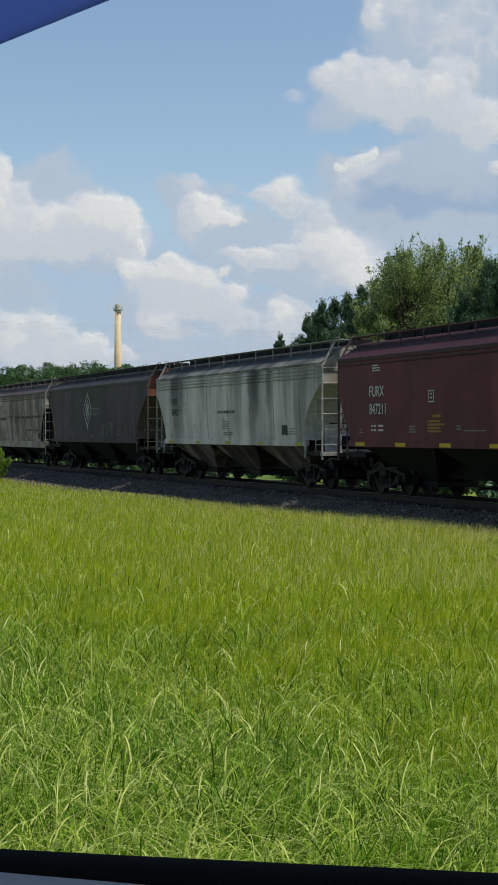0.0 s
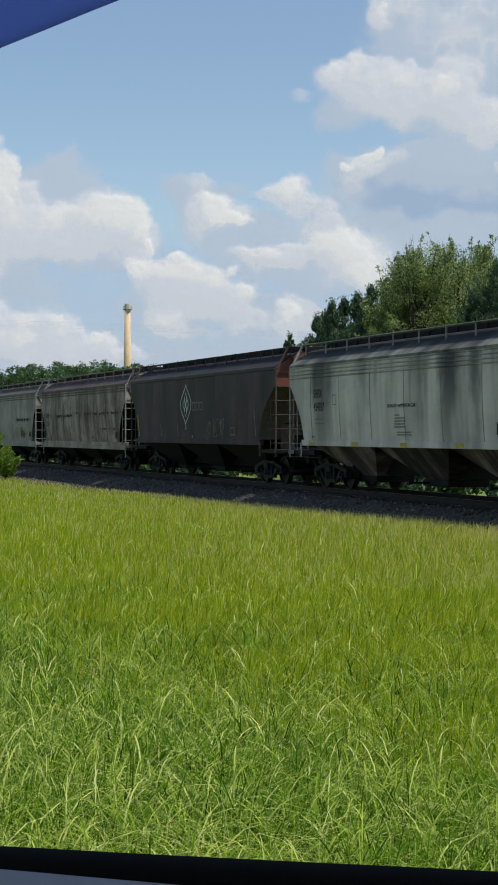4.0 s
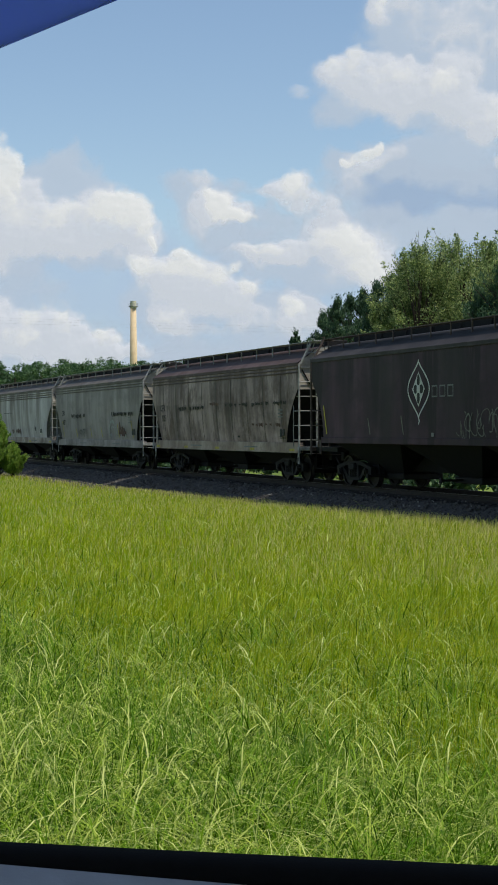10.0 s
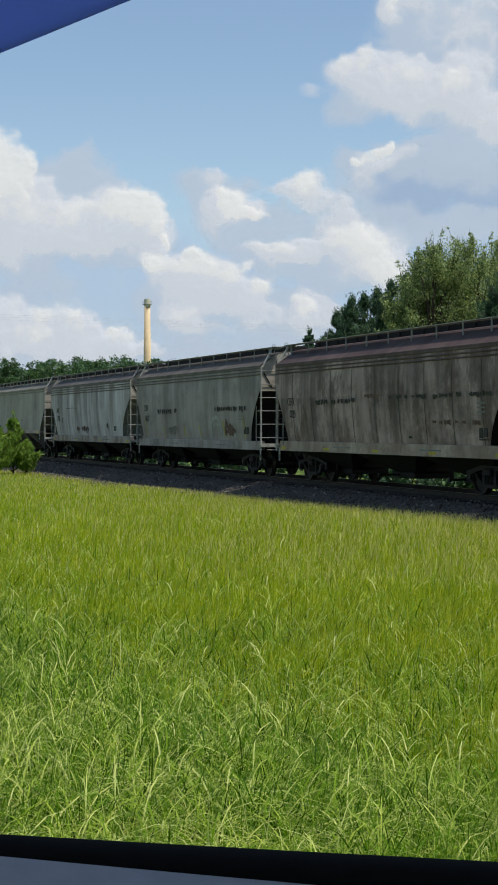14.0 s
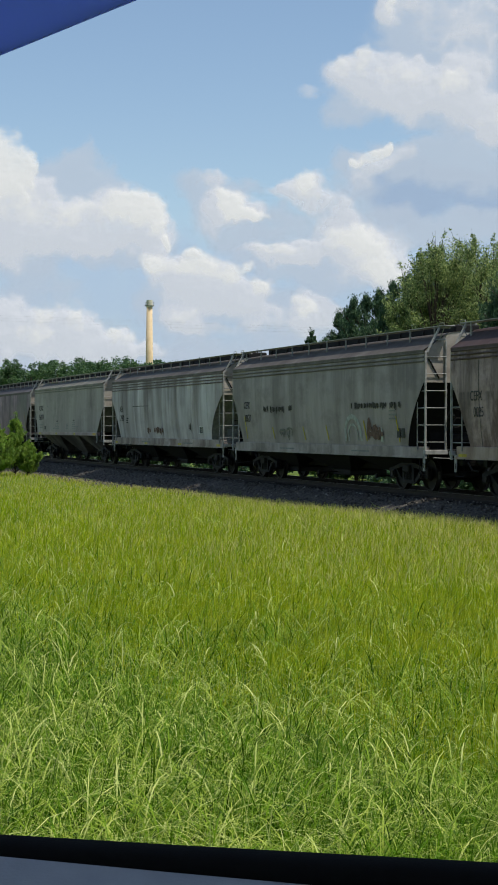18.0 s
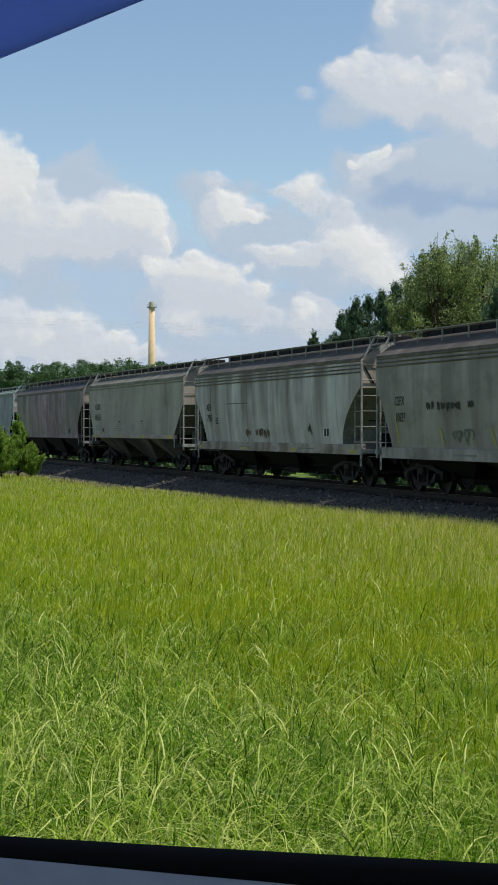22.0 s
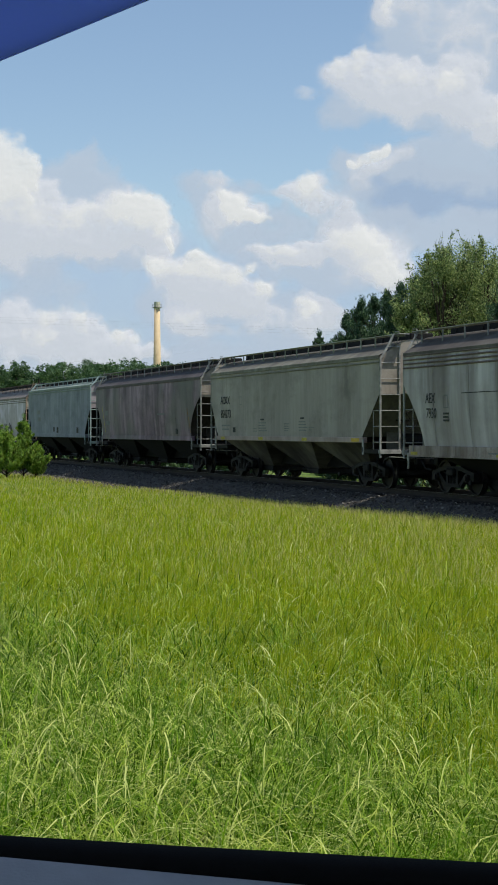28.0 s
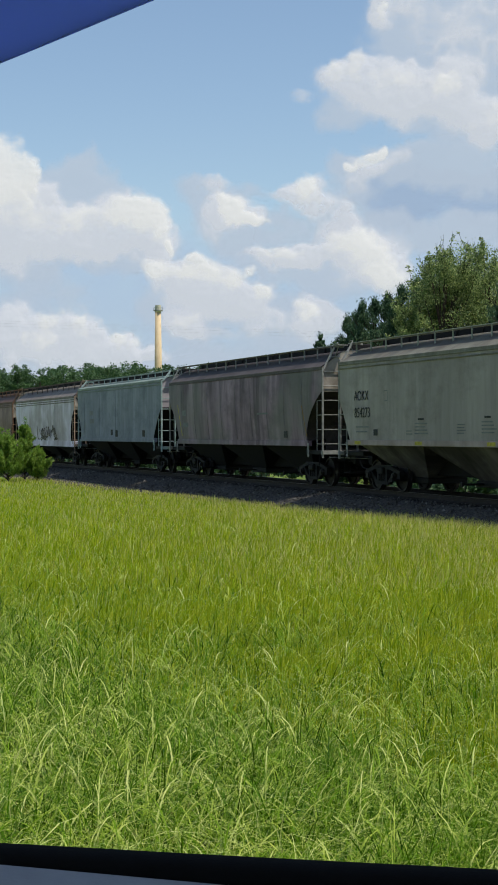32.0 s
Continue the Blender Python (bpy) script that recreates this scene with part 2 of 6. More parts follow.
def ground_material():
    m = Mat("mown grass and soil", 0.9)
    v = m.coords()
    c = m.ramp(m.noise(v, 0.35, 8, 0.65), [(0.3, lin(66, 92, 22)), (0.5, lin(100, 124, 30)), (0.72, lin(126, 134, 46))])
    c = m.mix(m.times(m.grey(m.noise(v, 14.0, 5, 0.7), 0.42, 0.7), 0.6), c, lin(52, 66, 24))
    m.colour(c)
    m.bump(m.noise(v, 25.0, 5, 0.7), 0.6, 0.04)
    return m.m


def axis_steps(reach, fine, span, count):
    inner = np.arange(-span, span + 0.01, fine)
    outer = span * (reach / span) ** (np.arange(1, count + 1) / count)
    return np.concatenate([-outer[::-1], inner, outer])


GROUND_MAT = ground_material()


def make_ground():
    xs, ys = axis_steps(3500, 1.0, 40, 22), axis_steps(3500, 1.0, 60, 22)
    gx, gy = np.meshgrid(xs, ys)
    v = np.stack([gx, gy, ground_height(gx, gy)], -1).reshape(-1, 3)
    w = len(xs)
    i = (np.arange(len(ys) - 1)[:, None] * w + np.arange(w - 1)[None]).ravel()
    ob = raw("ground", v, np.stack([i, i + 1, i + w + 1, i + w], 1), GROUND_MAT, None, True)
    tagged(ob, "wide level field of green and yellowish grass", "ground", kind="structure")


make_ground()


def ballast_material():
    m = Mat("dark crushed stone", 0.85)
    v = m.coords()
    cell = m.n("TexVoronoi", Scale=16.0)
    m.l(v, cell.inputs["Vector"])
    c = m.ramp(cell.outputs["Color"], [(0.1, lin(35, 31, 27)), (0.5, lin(60, 55, 48)), (0.9, lin(94, 87, 77))])
    c = m.mix(m.times(m.grey(m.noise(v, 0.8, 6, 0.6), 0.45, 0.7), 0.5), c, lin(50, 45, 40))
    m.colour(c)
    m.bump(cell.outputs["Distance"], 0.9, 0.04)
    return m.m


def stone_material():
    m = Mat("crushed stone pieces", 0.8)
    geo = m.n("NewGeometry")
    c = m.ramp(geo.outputs["Random Per Island"], [(0.0, lin(38, 34, 30)), (0.6, lin(70, 64, 57)), (0.9, lin(108, 103, 95)), (1.0, lin(160, 157, 150))])
    m.colour(m.mix(m.times(m.noise(m.coords(), 30.0, 4), 0.5), c, lin(54, 49, 44)))
    return m.m


BALLAST_MAT, STONE_MAT = ballast_material(), stone_material()


def bed_height(side):
    """Height of the stone bed over the rail's top, by the distance from the line's centre."""
    a = np.abs(side)
    return np.where(a < 1.55, -0.19, -0.19 - (a - 1.55) * 0.30)


def spill(s):
    """How far from the line's centre the crushed stone reaches."""
    return np.interp(s, [46, 69], [3.05, 4.5])


def make_bed():
    rng = np.random.default_rng(3)
    ss = np.concatenate([np.arange(-60, 160, 0.45), np.arange(160, 700, 6.0)])
    sides = np.arange(-3.6, 6.49, 0.24)
    g, d = np.meshgrid(ss, sides, indexing="ij")
    z = bed_height(d) + rng.normal(0, 0.018, g.shape)
    # spilt stone on the field's side of the bed
    floor = ground_height((AWAY - d) * CT - g * ST, (AWAY - d) * ST + g * CT) - RAIL_TOP
    z = np.where(d > 3.3, np.where(d < spill(g) + 0.5, np.maximum(z, floor + 0.03), floor - 0.25), z)
    v = np.stack([(AWAY - d) * CT - g * ST, (AWAY - d) * ST + g * CT, RAIL_TOP + z], -1).reshape(-1, 3)
    w = len(sides)
    i = (np.arange(len(ss) - 1)[:, None] * w + np.arange(w - 1)[None]).ravel()
    bed = raw("track_bed", v, np.stack([i, i + 1, i + w + 1, i + w], 1), BALLAST_MAT)
    tagged(bed, "raised railway bed of dark crushed stone", "track bed", kind="structure")
    # loose stones on the shoulder
    cube = np.array([(-1, -1, -1), (1, -1, -1), (1, 1, -1), (-1, 1, -1), (-1, -1, 1), (1, -1, 1), (1, 1, 1), (-1, 1, 1)], float)
    quads = np.array([(0, 3, 2, 1), (4, 5, 6, 7), (0, 1, 5, 4), (1, 2, 6, 5), (2, 3, 7, 6), (3, 0, 4, 7)])
    n = 22000
    s = 8 + 92 * rng.random(n) ** 1.35
    side = -2.2 + rng.random(n) * (np.maximum(3.5, spill(s) + 0.3) + 2.2)
    size = rng.uniform(0.013, 0.032, n)[:, None, None]
    shape = cube[None] * (0.55 + 0.45 * rng.random((n, 8, 1))) * size * rng.uniform(0.7, 1.3, (n, 1, 3))
    a, b = rng.uniform(0, 6.28, n), rng.uniform(0, 6.28, n)
    ca, sa, cb, sb = np.cos(a)[:, None], np.sin(a)[:, None], np.cos(b)[:, None], np.sin(b)[:, None]
    x, y, zz = shape[..., 0], shape[..., 1], shape[..., 2]
    x, y = x * ca - y * sa, x * sa + y * ca
    y, zz = y * cb - zz * sb, y * sb + zz * cb
    px, py = (AWAY - side) * CT - s * ST, (AWAY - side) * ST + s * CT
    pz = np.where(side > 3.3, ground_height(px, py) + 0.04, RAIL_TOP + bed_height(side) + 0.012)
    v = np.stack([x + px[:, None], y + py[:, None], zz + pz[:, None]], -1).reshape(-1, 3)
    f = (quads[None] + 8 * np.arange(n)[:, None, None]).reshape(-1, 4)
    st = raw("ballast_stones", v, f, STONE_MAT)
    tagged(st, "loose dark grey crushed stones on the railway bed", "stones", kind="stuff")


make_bed()


def make_track():
    track = new("railway_track")
    tagged(track, "single track of brown steel rails on dark wooden ties", "railway track", kind="structure")
    track.matrix_world = Matrix.Translation(on_line(0)) @ pose(0, 0, 0, 0, 0, HEADING + 180)   # x runs back along the line
    prof = [(-0.07, -0.17), (0.07, -0.17), (0.07, -0.155), (0.012, -0.13), (0.012, -0.045), (0.036, -0.035), (0.036, -0.004), (0.03, 0.0), (-0.03, 0.0), (-0.036, -0.004), (-0.036, -0.035), (-0.012, -0.045), (-0.012, -0.13), (-0.07, -0.155)]
    for side in (-0.7535, 0.7535):
        bm = slab(B(), [(y + side, z) for y, z in prof], -60, 700, "x")
        part("rail", bm, RAIL_STEEL, track)
        bm = box(B(), (-60, side - 0.026, -0.001), (700, side + 0.026, 0.003))
        part("railhead", bm, TREAD, track, "polished running surface of a rail")
    tie = part("tie", box(B(), (-0.115, -1.3, -0.34), (0.115, 1.3, -0.165), 0.012), TIE_WOOD, track)
    rng = random.Random(5)
    for k in range(1, 290):
        again(tie, pose(-10 + k * 0.52, rng.uniform(-0.03, 0.03), 0, 0, 0, rng.uniform(-0.8, 0.8)))
    tie.matrix_basis = pose(-10, 0, 0)


make_track()

# ---- the train ----
# seconds and metres run since the start
RUN_T = [0, 4, 8, 12, 16, 20, 24, 28, 32]
RUN_S = [0, 13.08, 25.93, 38.74, 51.46, 64.02, 76.45, 88.95, 101.57]
WHEEL_R = 0.457
rolling = []                                        # (wheelset, its place on its car)
train = []                                          # (car, place of its middle at the start)


def run(t):
    return float(np.interp(t, RUN_T, RUN_S))


def stencil(text, x, z, size, material, car, y, name="lettering", squeeze=0.8):
    """Painted letters on the side that faces the road."""
    cu = bpy.data.curves.new(name, "FONT")
    cu.body, cu.size, cu.extrude, cu.align_x = text, size * 1.37, 0.002, "LEFT"
    tmp = bpy.data.objects.new(name, cu)
    scene.collection.objects.link(tmp)
    me = bpy.data.meshes.new_from_object(tmp.evaluated_get(bpy.context.evaluated_depsgraph_get()))
    bpy.data.objects.remove(tmp)
    me.materials.clear()
    me.materials.append(material)
    ob = new(name, me)
    ob.parent = car
    ob.matrix_basis = pose(x, y, z, 90) @ Matrix.Diagonal((squeeze, 1, 1, 1))
    return ob


def bars(x, z, w, rows, material, car, y, h=0.045, gap=0.085):
    """Unreadable small writing: plain bars."""
    rng = random.Random(int(x * 100 + z * 10))
    for k in range(rows):
        part("stencil_bar", box(B(), (x, y - 0.004, z - k * gap), (x + w * rng.uniform(0.7, 1.0), y, z - k * gap + h)), material, car)


def truck(car, x, shared):
    """A two-axle truck: side frames with springs, a bolster, and two wheelsets."""
    if not shared:
        bm = B()
        slab(bm, [(-1.24, 0.50), (-1.24, 0.60), (-0.86, 0.67), (-0.5, 0.76), (0.5, 0.76), (0.86, 0.67), (1.24, 0.60), (1.24, 0.50), (0.9, 0.56), (0.5, 0.64), (-0.5, 0.64), (-0.9, 0.56)], -0.065, 0.065)
        slab(bm, [(-0.46, 0.20), (0.46, 0.20), (0.40, 0.29), (-0.40, 0.29)], -0.075, 0.075)
        for q in (-1, 1):
            slab(bm, [(q * 1.23, 0.36), (q * 1.23, 0.55), (q * 1.04, 0.57), (q * 1.0, 0.36)], -0.06, 0.06)
            slab(bm, [(q * 0.96, 0.56), (q * 0.80, 0.60), (q * 0.36, 0.28), (q * 0.44, 0.205)], -0.055, 0.055)
            slab(bm, [(q * 0.24, 0.27), (q * 0.36, 0.27), (q * 0.36, 0.66), (q * 0.24, 0.66)], -0.07, 0.07)
        side = part("side_frame", bm, STEEL_DARK)
        spring = B()
        for k in (-0.18, 0.0, 0.18):
            for q in range(5):
                bmesh.ops.create_cone(spring, cap_ends=True, segments=10, radius1=0.062, radius2=0.062, depth=0.034, matrix=Matrix.Translation((k, 0, 0.30 + q * 0.056)))
            rod(spring, (k, 0, 0.25), (k, 0, 0.58), 0.04, 8)
        spring = part("spring", spring, STEEL_DARK)
        bolster = part("bolster", box(B(), (-0.2, -1.15, 0.50), (0.2, 1.15, 0.70), 0.03), STEEL_DARK)
        adapter = B()
        rod(adapter, (0, -0.12, 0), (0, 0.12, 0), 0.11, 12)
        rod(adapter, (0, -0.16, 0), (0, -0.12, 0), 0.07, 10)
        adapter = part("bearing", adapter, WHEEL_STEEL)
        axle = B()
        rod(axle, (0, -1.12, 0), (0, 1.12, 0), 0.085, 12)
        for y in (-1.125, 1.125):
            for q in range(3):
                a = q * 2.094
                rod(axle, (0.045 * math.cos(a), y - 0.02, 0.045 * math.sin(a)), (0.045 * math.cos(a), y + 0.02, 0.045 * math.sin(a)), 0.016, 6)
        axle = part("wheelset", axle, STEEL_DARK)
        wheel = B()
        ring = [(0.457, -0.07), (0.457, 0.05), (0.482, 0.055), (0.482, 0.075), (0.40, 0.075), (0.38, 0.03), (0.16, 0.0), (0.15, 0.08), (0.09, 0.08), (0.09, -0.09), (0.15, -0.09), (0.16, -0.03), (0.39, -0.02), (0.41, -0.07)]
        seg = 28
        loops = [[wheel.verts.new((r * math.cos(k * math.tau / seg), y, r * math.sin(k * math.tau / seg))) for r, y in ring] for k in range(seg)]
        for k in range(seg):
            a, b = loops[k], loops[(k + 1) % seg]
            for q in range(len(ring)):
                wheel.faces.new((a[q], a[(q + 1) % len(ring)], b[(q + 1) % len(ring)], b[q]))
        wheel = part("wheel", wheel, WHEEL_STEEL)
        tread = B()
        for d in range(seg):
            a0, a1 = d * math.tau / seg, (d + 1) * math.tau / seg
            q = [tread.verts.new((0.459 * math.cos(a), y, 0.459 * math.sin(a))) for a, y in ((a0, -0.05), (a1, -0.05), (a1, 0.035), (a0, 0.035))]
            tread.faces.new(q)
        tread = part("tread", tread, TREAD)
        shoe = part("brake_beam", box(B(), (-0.05, -0.8, 0.28), (0.05, 0.8, 0.36), 0.01), STEEL_DARK)
        shared.update(side=side, spring=spring, bolster=bolster, adapter=adapter, axle=axle, wheel=wheel, tread=tread, shoe=shoe)
        fresh = True
    else:
        fresh = False

    def put(key, m, parent):
        ob = shared[key]
        if fresh and key not in shared.setdefault("used", set()):
            shared["used"].add(key)
            ob.parent, ob.matrix_basis = parent, m
            return ob
        return again(ob, m, parent)

    base = put("bolster", pose(x, 0, 0), car)
    base["label"] = "dark steel truck bolster between the wheels"
    for y in (-0.99, 0.99):
        put("side", pose(0, y, 0), base)
        put("spring", pose(0, y, 0), base)
        for a in (-1, 1):
            put("adapter", pose(a * 0.89, y, WHEEL_R, 0, 0, 0 if y < 0 else 180), base)
    for a in (-1, 1):
        put("shoe", pose(a * 0.36, 0, 0), base)
        ws = put("axle", pose(x + a * 0.89, 0, WHEEL_R), car)
        for y in (-0.755, 0.755):
            put("wheel", pose(0, y, 0, 0, 0, 0 if y < 0 else 180), ws)
            put("tread", pose(0, y, 0, 0, 0, 0 if y < 0 else 180), ws)
        rolling.append((ws, x + a * 0.89))


SHARED_TRUCK = {}


def hopper_car(spec):
    """A covered hopper car. x runs towards the leading end, the road lies at -y, z = 0 on the rails."""
    g = spec.get
    L = spec["pitch"] - 1.2
    xe, cut = L / 2, g("cut", 1.3)
    xb = xe - cut
    back = cut * g("trail", 0.66)                     # the trailing end is cut off more steeply
    xt = xe - back
    zs, ze, zc, H = g("sill", 1.45), g("eave", 3.70), g("zc", 2.75), g("top", 4.60)
    zt = H - 0.28
    power, bulge = g("power", 1.0), g("bulge", 0.0)
    paint, roof_mat, end_mat, frame_mat = spec["paint"], spec["roof"], spec["end"], spec["frame"]
    car = new("hopper_car")
    tagged(car, spec["label"], "hopper car", "cars of the freight train")

    def width(z):
        u = min(1, max(0, (z - zs) / (ze - zs)))
        return 1.58 - bulge * ((1 - u) ** 2.2 * 1.0 + 0.30 * u ** 3)

    def bottom(x):
        e = max(0, (x - xb) / cut, (-x - xt) / back)
        return zs + (zc - zs) * e ** power

    half = [xe - cut * (1 - q / 9) for q in range(10)] if power == 1 else [xb + cut * (q / 14) ** 2.2 for q in range(15)]
    mid = [(-xb) + 2 * xb * q / 12 for q in range(1, 12)]
    xs = [-(xe - (xe - x) * back / cut) for x in half[::-1]] + mid + half
    # sides, slope sheets
    bm = B()
    rows = 9
    rings = []
    for x in xs:
        zb = bottom(x)
        left = [bm.verts.new((x, -width(zb + (ze - zb) * q / rows), zb + (ze - zb) * q / rows)) for q in range(rows + 1)]
        right = [bm.verts.new((x, width(zb + (ze - zb) * q / rows), zb + (ze - zb) * q / rows)) for q in range(rows + 1)]
        rings.append((left, right))
    for (a, b), (c, d) in zip(rings, rings[1:]):
        for q in range(rows):
            bm.faces.new((a[q], c[q], c[q + 1], a[q + 1]))
            bm.faces.new((b[q], b[q + 1], d[q + 1], d[q]))
    body = part("body", bm, paint, car, g("body_label", ""), bulge > 0)
    bm = B()
    for q, r in zip(xs, xs[1:]):
        wq, wr = width(bottom(q)) - 0.01, width(bottom(r)) - 0.01
        bm.faces.new([bm.verts.new(p) for p in ((q, -wq, bottom(q) + 0.01), (q, wq, bottom(q) + 0.01), (r, wr, bottom(r) + 0.01), (r, -wr, bottom(r) + 0.01))])
    bmesh.ops.remove_doubles(bm, verts=bm.verts, dist=0.001)
    # coloured dark by default, for the shade in the end openings
    part("slope_sheet", bm, g("slope", SHADE_BLACK), car)
    # the sheets that close the two ends over the slope
    for s in (-1, 1):
        bm = B()
        we = width(ze)
        line = [(-width(zc), zc), (-we, ze), (-we + 0.03, ze + 0.06), (-0.84, zt - 0.05), (-0.5, zt), (0.5, zt), (0.84, zt - 0.05), (we - 0.03, ze + 0.06), (we, ze), (width(zc), zc)]
        slab(bm, line, s * (xe - 0.03), s * (xe + 0.012), "x")
        part("end_sheet", bm, end_mat, car, g("end_label", ""))
        bm = slab(B(), [(-0.85, 1.06), (0.85, 1.06), (0.85, 1.75), (0.6, zc - 0.05), (-0.6, zc - 0.05), (-0.85, 1.75)], s * ((xb if s > 0 else xt) + 0.10), s * ((xb if s > 0 else xt) + 0.14), "x")
        part("end_brace_sheet", bm, g("slope", SHADE_BLACK), car)
    # roof
    bm = B()
    prev = None
    over = 0.03
    we = width(ze) + 0.025
    section = [(-we, ze), (-we, ze + 0.07), (-0.86, zt - 0.05), (-0.5, zt + 0.01)]
    section += [(-a, b) for a, b in section[::-1]]
    for x in [-xe - over] + mid + [xe + over]:
        ring = [bm.verts.new((x, a, b)) for a, b in section]
        if prev:
            for q in range(len(section) - 1):
                bm.faces.new((prev[q], ring[q], ring[q + 1], prev[q + 1]))
        prev = ring
    roof = part("roof", bm, roof_mat, car)
    lap = None
    for k in range(1, 9):
        x = -xe + 2 * xe * k / 9
        if lap is None:
            bm = B()
            a, b = [[bm.verts.new((q, y, z + 0.005)) for y, z in section] for q in (-0.018, 0.018)]
            for q in range(1, len(section) - 2):
                bm.faces.new((a[q], b[q], b[q + 1], a[q + 1]))
            lap = part("roof_lap", bm, roof_mat, roof)
            lap.location.x = x
        else:
            again(lap, pose(x, 0, 0))
    # ridges along the eaves
    for y in (-1, 1):
        for k in range(g("ridges", 2)):
            z = ze - 0.02 - k * 0.11
            w = width(z)
            bm = box(B(), (-xe, y * w - 0.03, z - 0.022), (xe, y * w + 0.03, z + 0.022), 0.010)
            part("eave_rail", bm, g("ridge", roof_mat), car)
    # weld seams and side posts
    n = g("seams", 0)
    for k in range(n):
        x = -xb + 0.25 + (2 * xb - 0.5) * k / (n - 1)
        for y in (-1, 1):
            pts = [(y * (width(zs + (ze - 0.3 - zs) * q / 7) + 0.004), zs + (ze - 0.3 - zs) * q / 7) for q in range(8)]
            line = pts + [(a + y * 0.006, b) for a, b in pts[::-1]]
            part("side_seam", slab(B(), line, x - 0.010, x + 0.010, "x"), g("seam_mat", paint), car)
    # running boards along the roof's slopes with their posts
    deck = H - 0.14
    for y in (-1, 1):
        bm = box(B(), (-xe - 0.04, min(y * 0.86, y * 1.13), deck - 0.025), (xe + 0.04, max(y * 0.86, y * 1.13), deck), 0.005)
        rb = part("running_board", bm, frame_mat, car)
        count = g("posts", 13)
        foot = ze + 0.07 + (zt - 0.05 - ze - 0.07) * (we - 1.11) / (we - 0.86)
        post = None
        for k in range(count):
            x = -xe + 0.25 + (2 * xe - 0.5) * k / (count - 1)
            m = pose(x, 0, 0)
            if post is None:
                post = part("board_post", box(B(), (-0.018, min(y * 1.095, y * 1.13), foot - 0.05), (0.018, max(y * 1.095, y * 1.13), deck - 0.02)), frame_mat, rb)
                post.matrix_basis = m
            else:
                again(post, m)
    for s in (-1, 1):
        a, b = sorted((s * (xe + 0.05), s * (xe + 0.36)))
        for y in (-1, 1):
            bm = box(B(), (a, min(y * 0.80, y * 1.13), deck - 0.025), (b, max(y * 0.80, y * 1.13), deck), 0.005)
            bent(bm, [(s * (xe + 0.03), y * 1.09, zt - 0.22), (s * (xe + 0.32), y * 1.09, deck - 0.02)], 0.014)
            bent(bm, [(s * (xe + 0.05), y * 1.12, deck), (s * (xe + 0.07), y * 1.12, deck + 0.06), (s * (xe + 0.32), y * 1.12, deck + 0.06), (s * (xe + 0.34), y * 1.12, deck)], 0.011)
            part("crossover_board", bm, g("post_mat", frame_mat), car)
    bm = box(B(), (-xe + 0.5, -0.38, zt - 0.06), (xe - 0.5, 0.38, H - 0.05), 0.04)
    hatch = part("roof_hatch", bm, g("hatch", SHADE_BLACK), car)
    clip = part("hatch_clip", box(B(), (-0.03, -0.42, zt - 0.02), (0.03, 0.40, H - 0.035), 0.01), STEEL_DARK, hatch)
    for k in range(1, 9):
        again(clip, pose(-xe + 0.9 + (2 * xe - 1.8) * k / 9, 0, 0))
    clip.matrix_basis = pose(-xe + 0.9, 0, 0)
    # side sills
    depth, wide = g("sill_depth", 0.18), g("sill_out", 0.03)
    reach, reach_back = (xe - 0.15, xe - 0.15) if g("through") else (xb + 0.12, xt + 0.12)
    for y in (-1, 1):
        a, b = y * (width(zs) - 0.12), y * (width(zs) + wide)
        bm = box(B(), (-reach_back, min(a, b), zs - depth), (reach, max(a, b), zs), 0.012)
        part("side_sill", bm, g("sill_mat", paint), car)
        if g("through"):
            a, b = y * (width(zs) + wide + 0.002), y * (width(zs) + wide + 0.03)
            part("sill_flange", box(B(), (-reach, min(a, b), zs - depth), (reach, max(a, b), zs - depth + 0.05)), g("sill_mat", paint), car)
    # reflectors on the sill
    for k in range(g("reflectors", 0)):
        x = -reach + 0.35 + (2 * reach - 0.9) * k / max(1, g("reflectors") - 1)
        y = -(width(zs) + wide)
        spread = 0.30 if spec["key"] == "red" or (spec["key"] == "olive" and x > 4) else 0.22
        part("reflector", box(B(), (x - spread, y - 0.004, zs - depth + 0.03), (x + spread, y - 0.0005, zs - depth + 0.13)), YELLOW if spread > 0.25 else FADED_YELLOW, car)
    # hoppers with outlet gates
    bays = g("bays", 3)
    pitch = 2 * xb / bays
    wt = width(zs) - 0.13
    for k in range(bays):
        c = -xb + pitch * (k + 0.5)
        bm = B()
        top, low = zs - depth + 0.02, 0.44
        a = [bm.verts.new(p) for p in ((c - pitch / 2 + 0.03, -wt, top), (c + pitch / 2 - 0.03, -wt, top), (c + pitch / 2 - 0.03, wt, top), (c - pitch / 2 + 0.03, wt, top))]
        q = 0.62
        b = [bm.verts.new(p) for p in ((c - q, -0.54, low), (c + q, -0.54, low), (c + q, 0.54, low), (c - q, 0.54, low))]
        bm.faces.new(a)
        bm.faces.new(b[::-1])
        for i in range(4):
            bm.faces.new((a[i], b[i], b[(i + 1) % 4], a[(i + 1) % 4]))
        hop = part("hopper", bm, g("hopper", SHADE_BLACK), car)
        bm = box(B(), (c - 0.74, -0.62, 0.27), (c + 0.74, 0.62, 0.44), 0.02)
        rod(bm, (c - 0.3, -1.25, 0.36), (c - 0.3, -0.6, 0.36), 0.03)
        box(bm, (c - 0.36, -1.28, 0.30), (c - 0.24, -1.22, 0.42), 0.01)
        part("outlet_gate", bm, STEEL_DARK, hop)
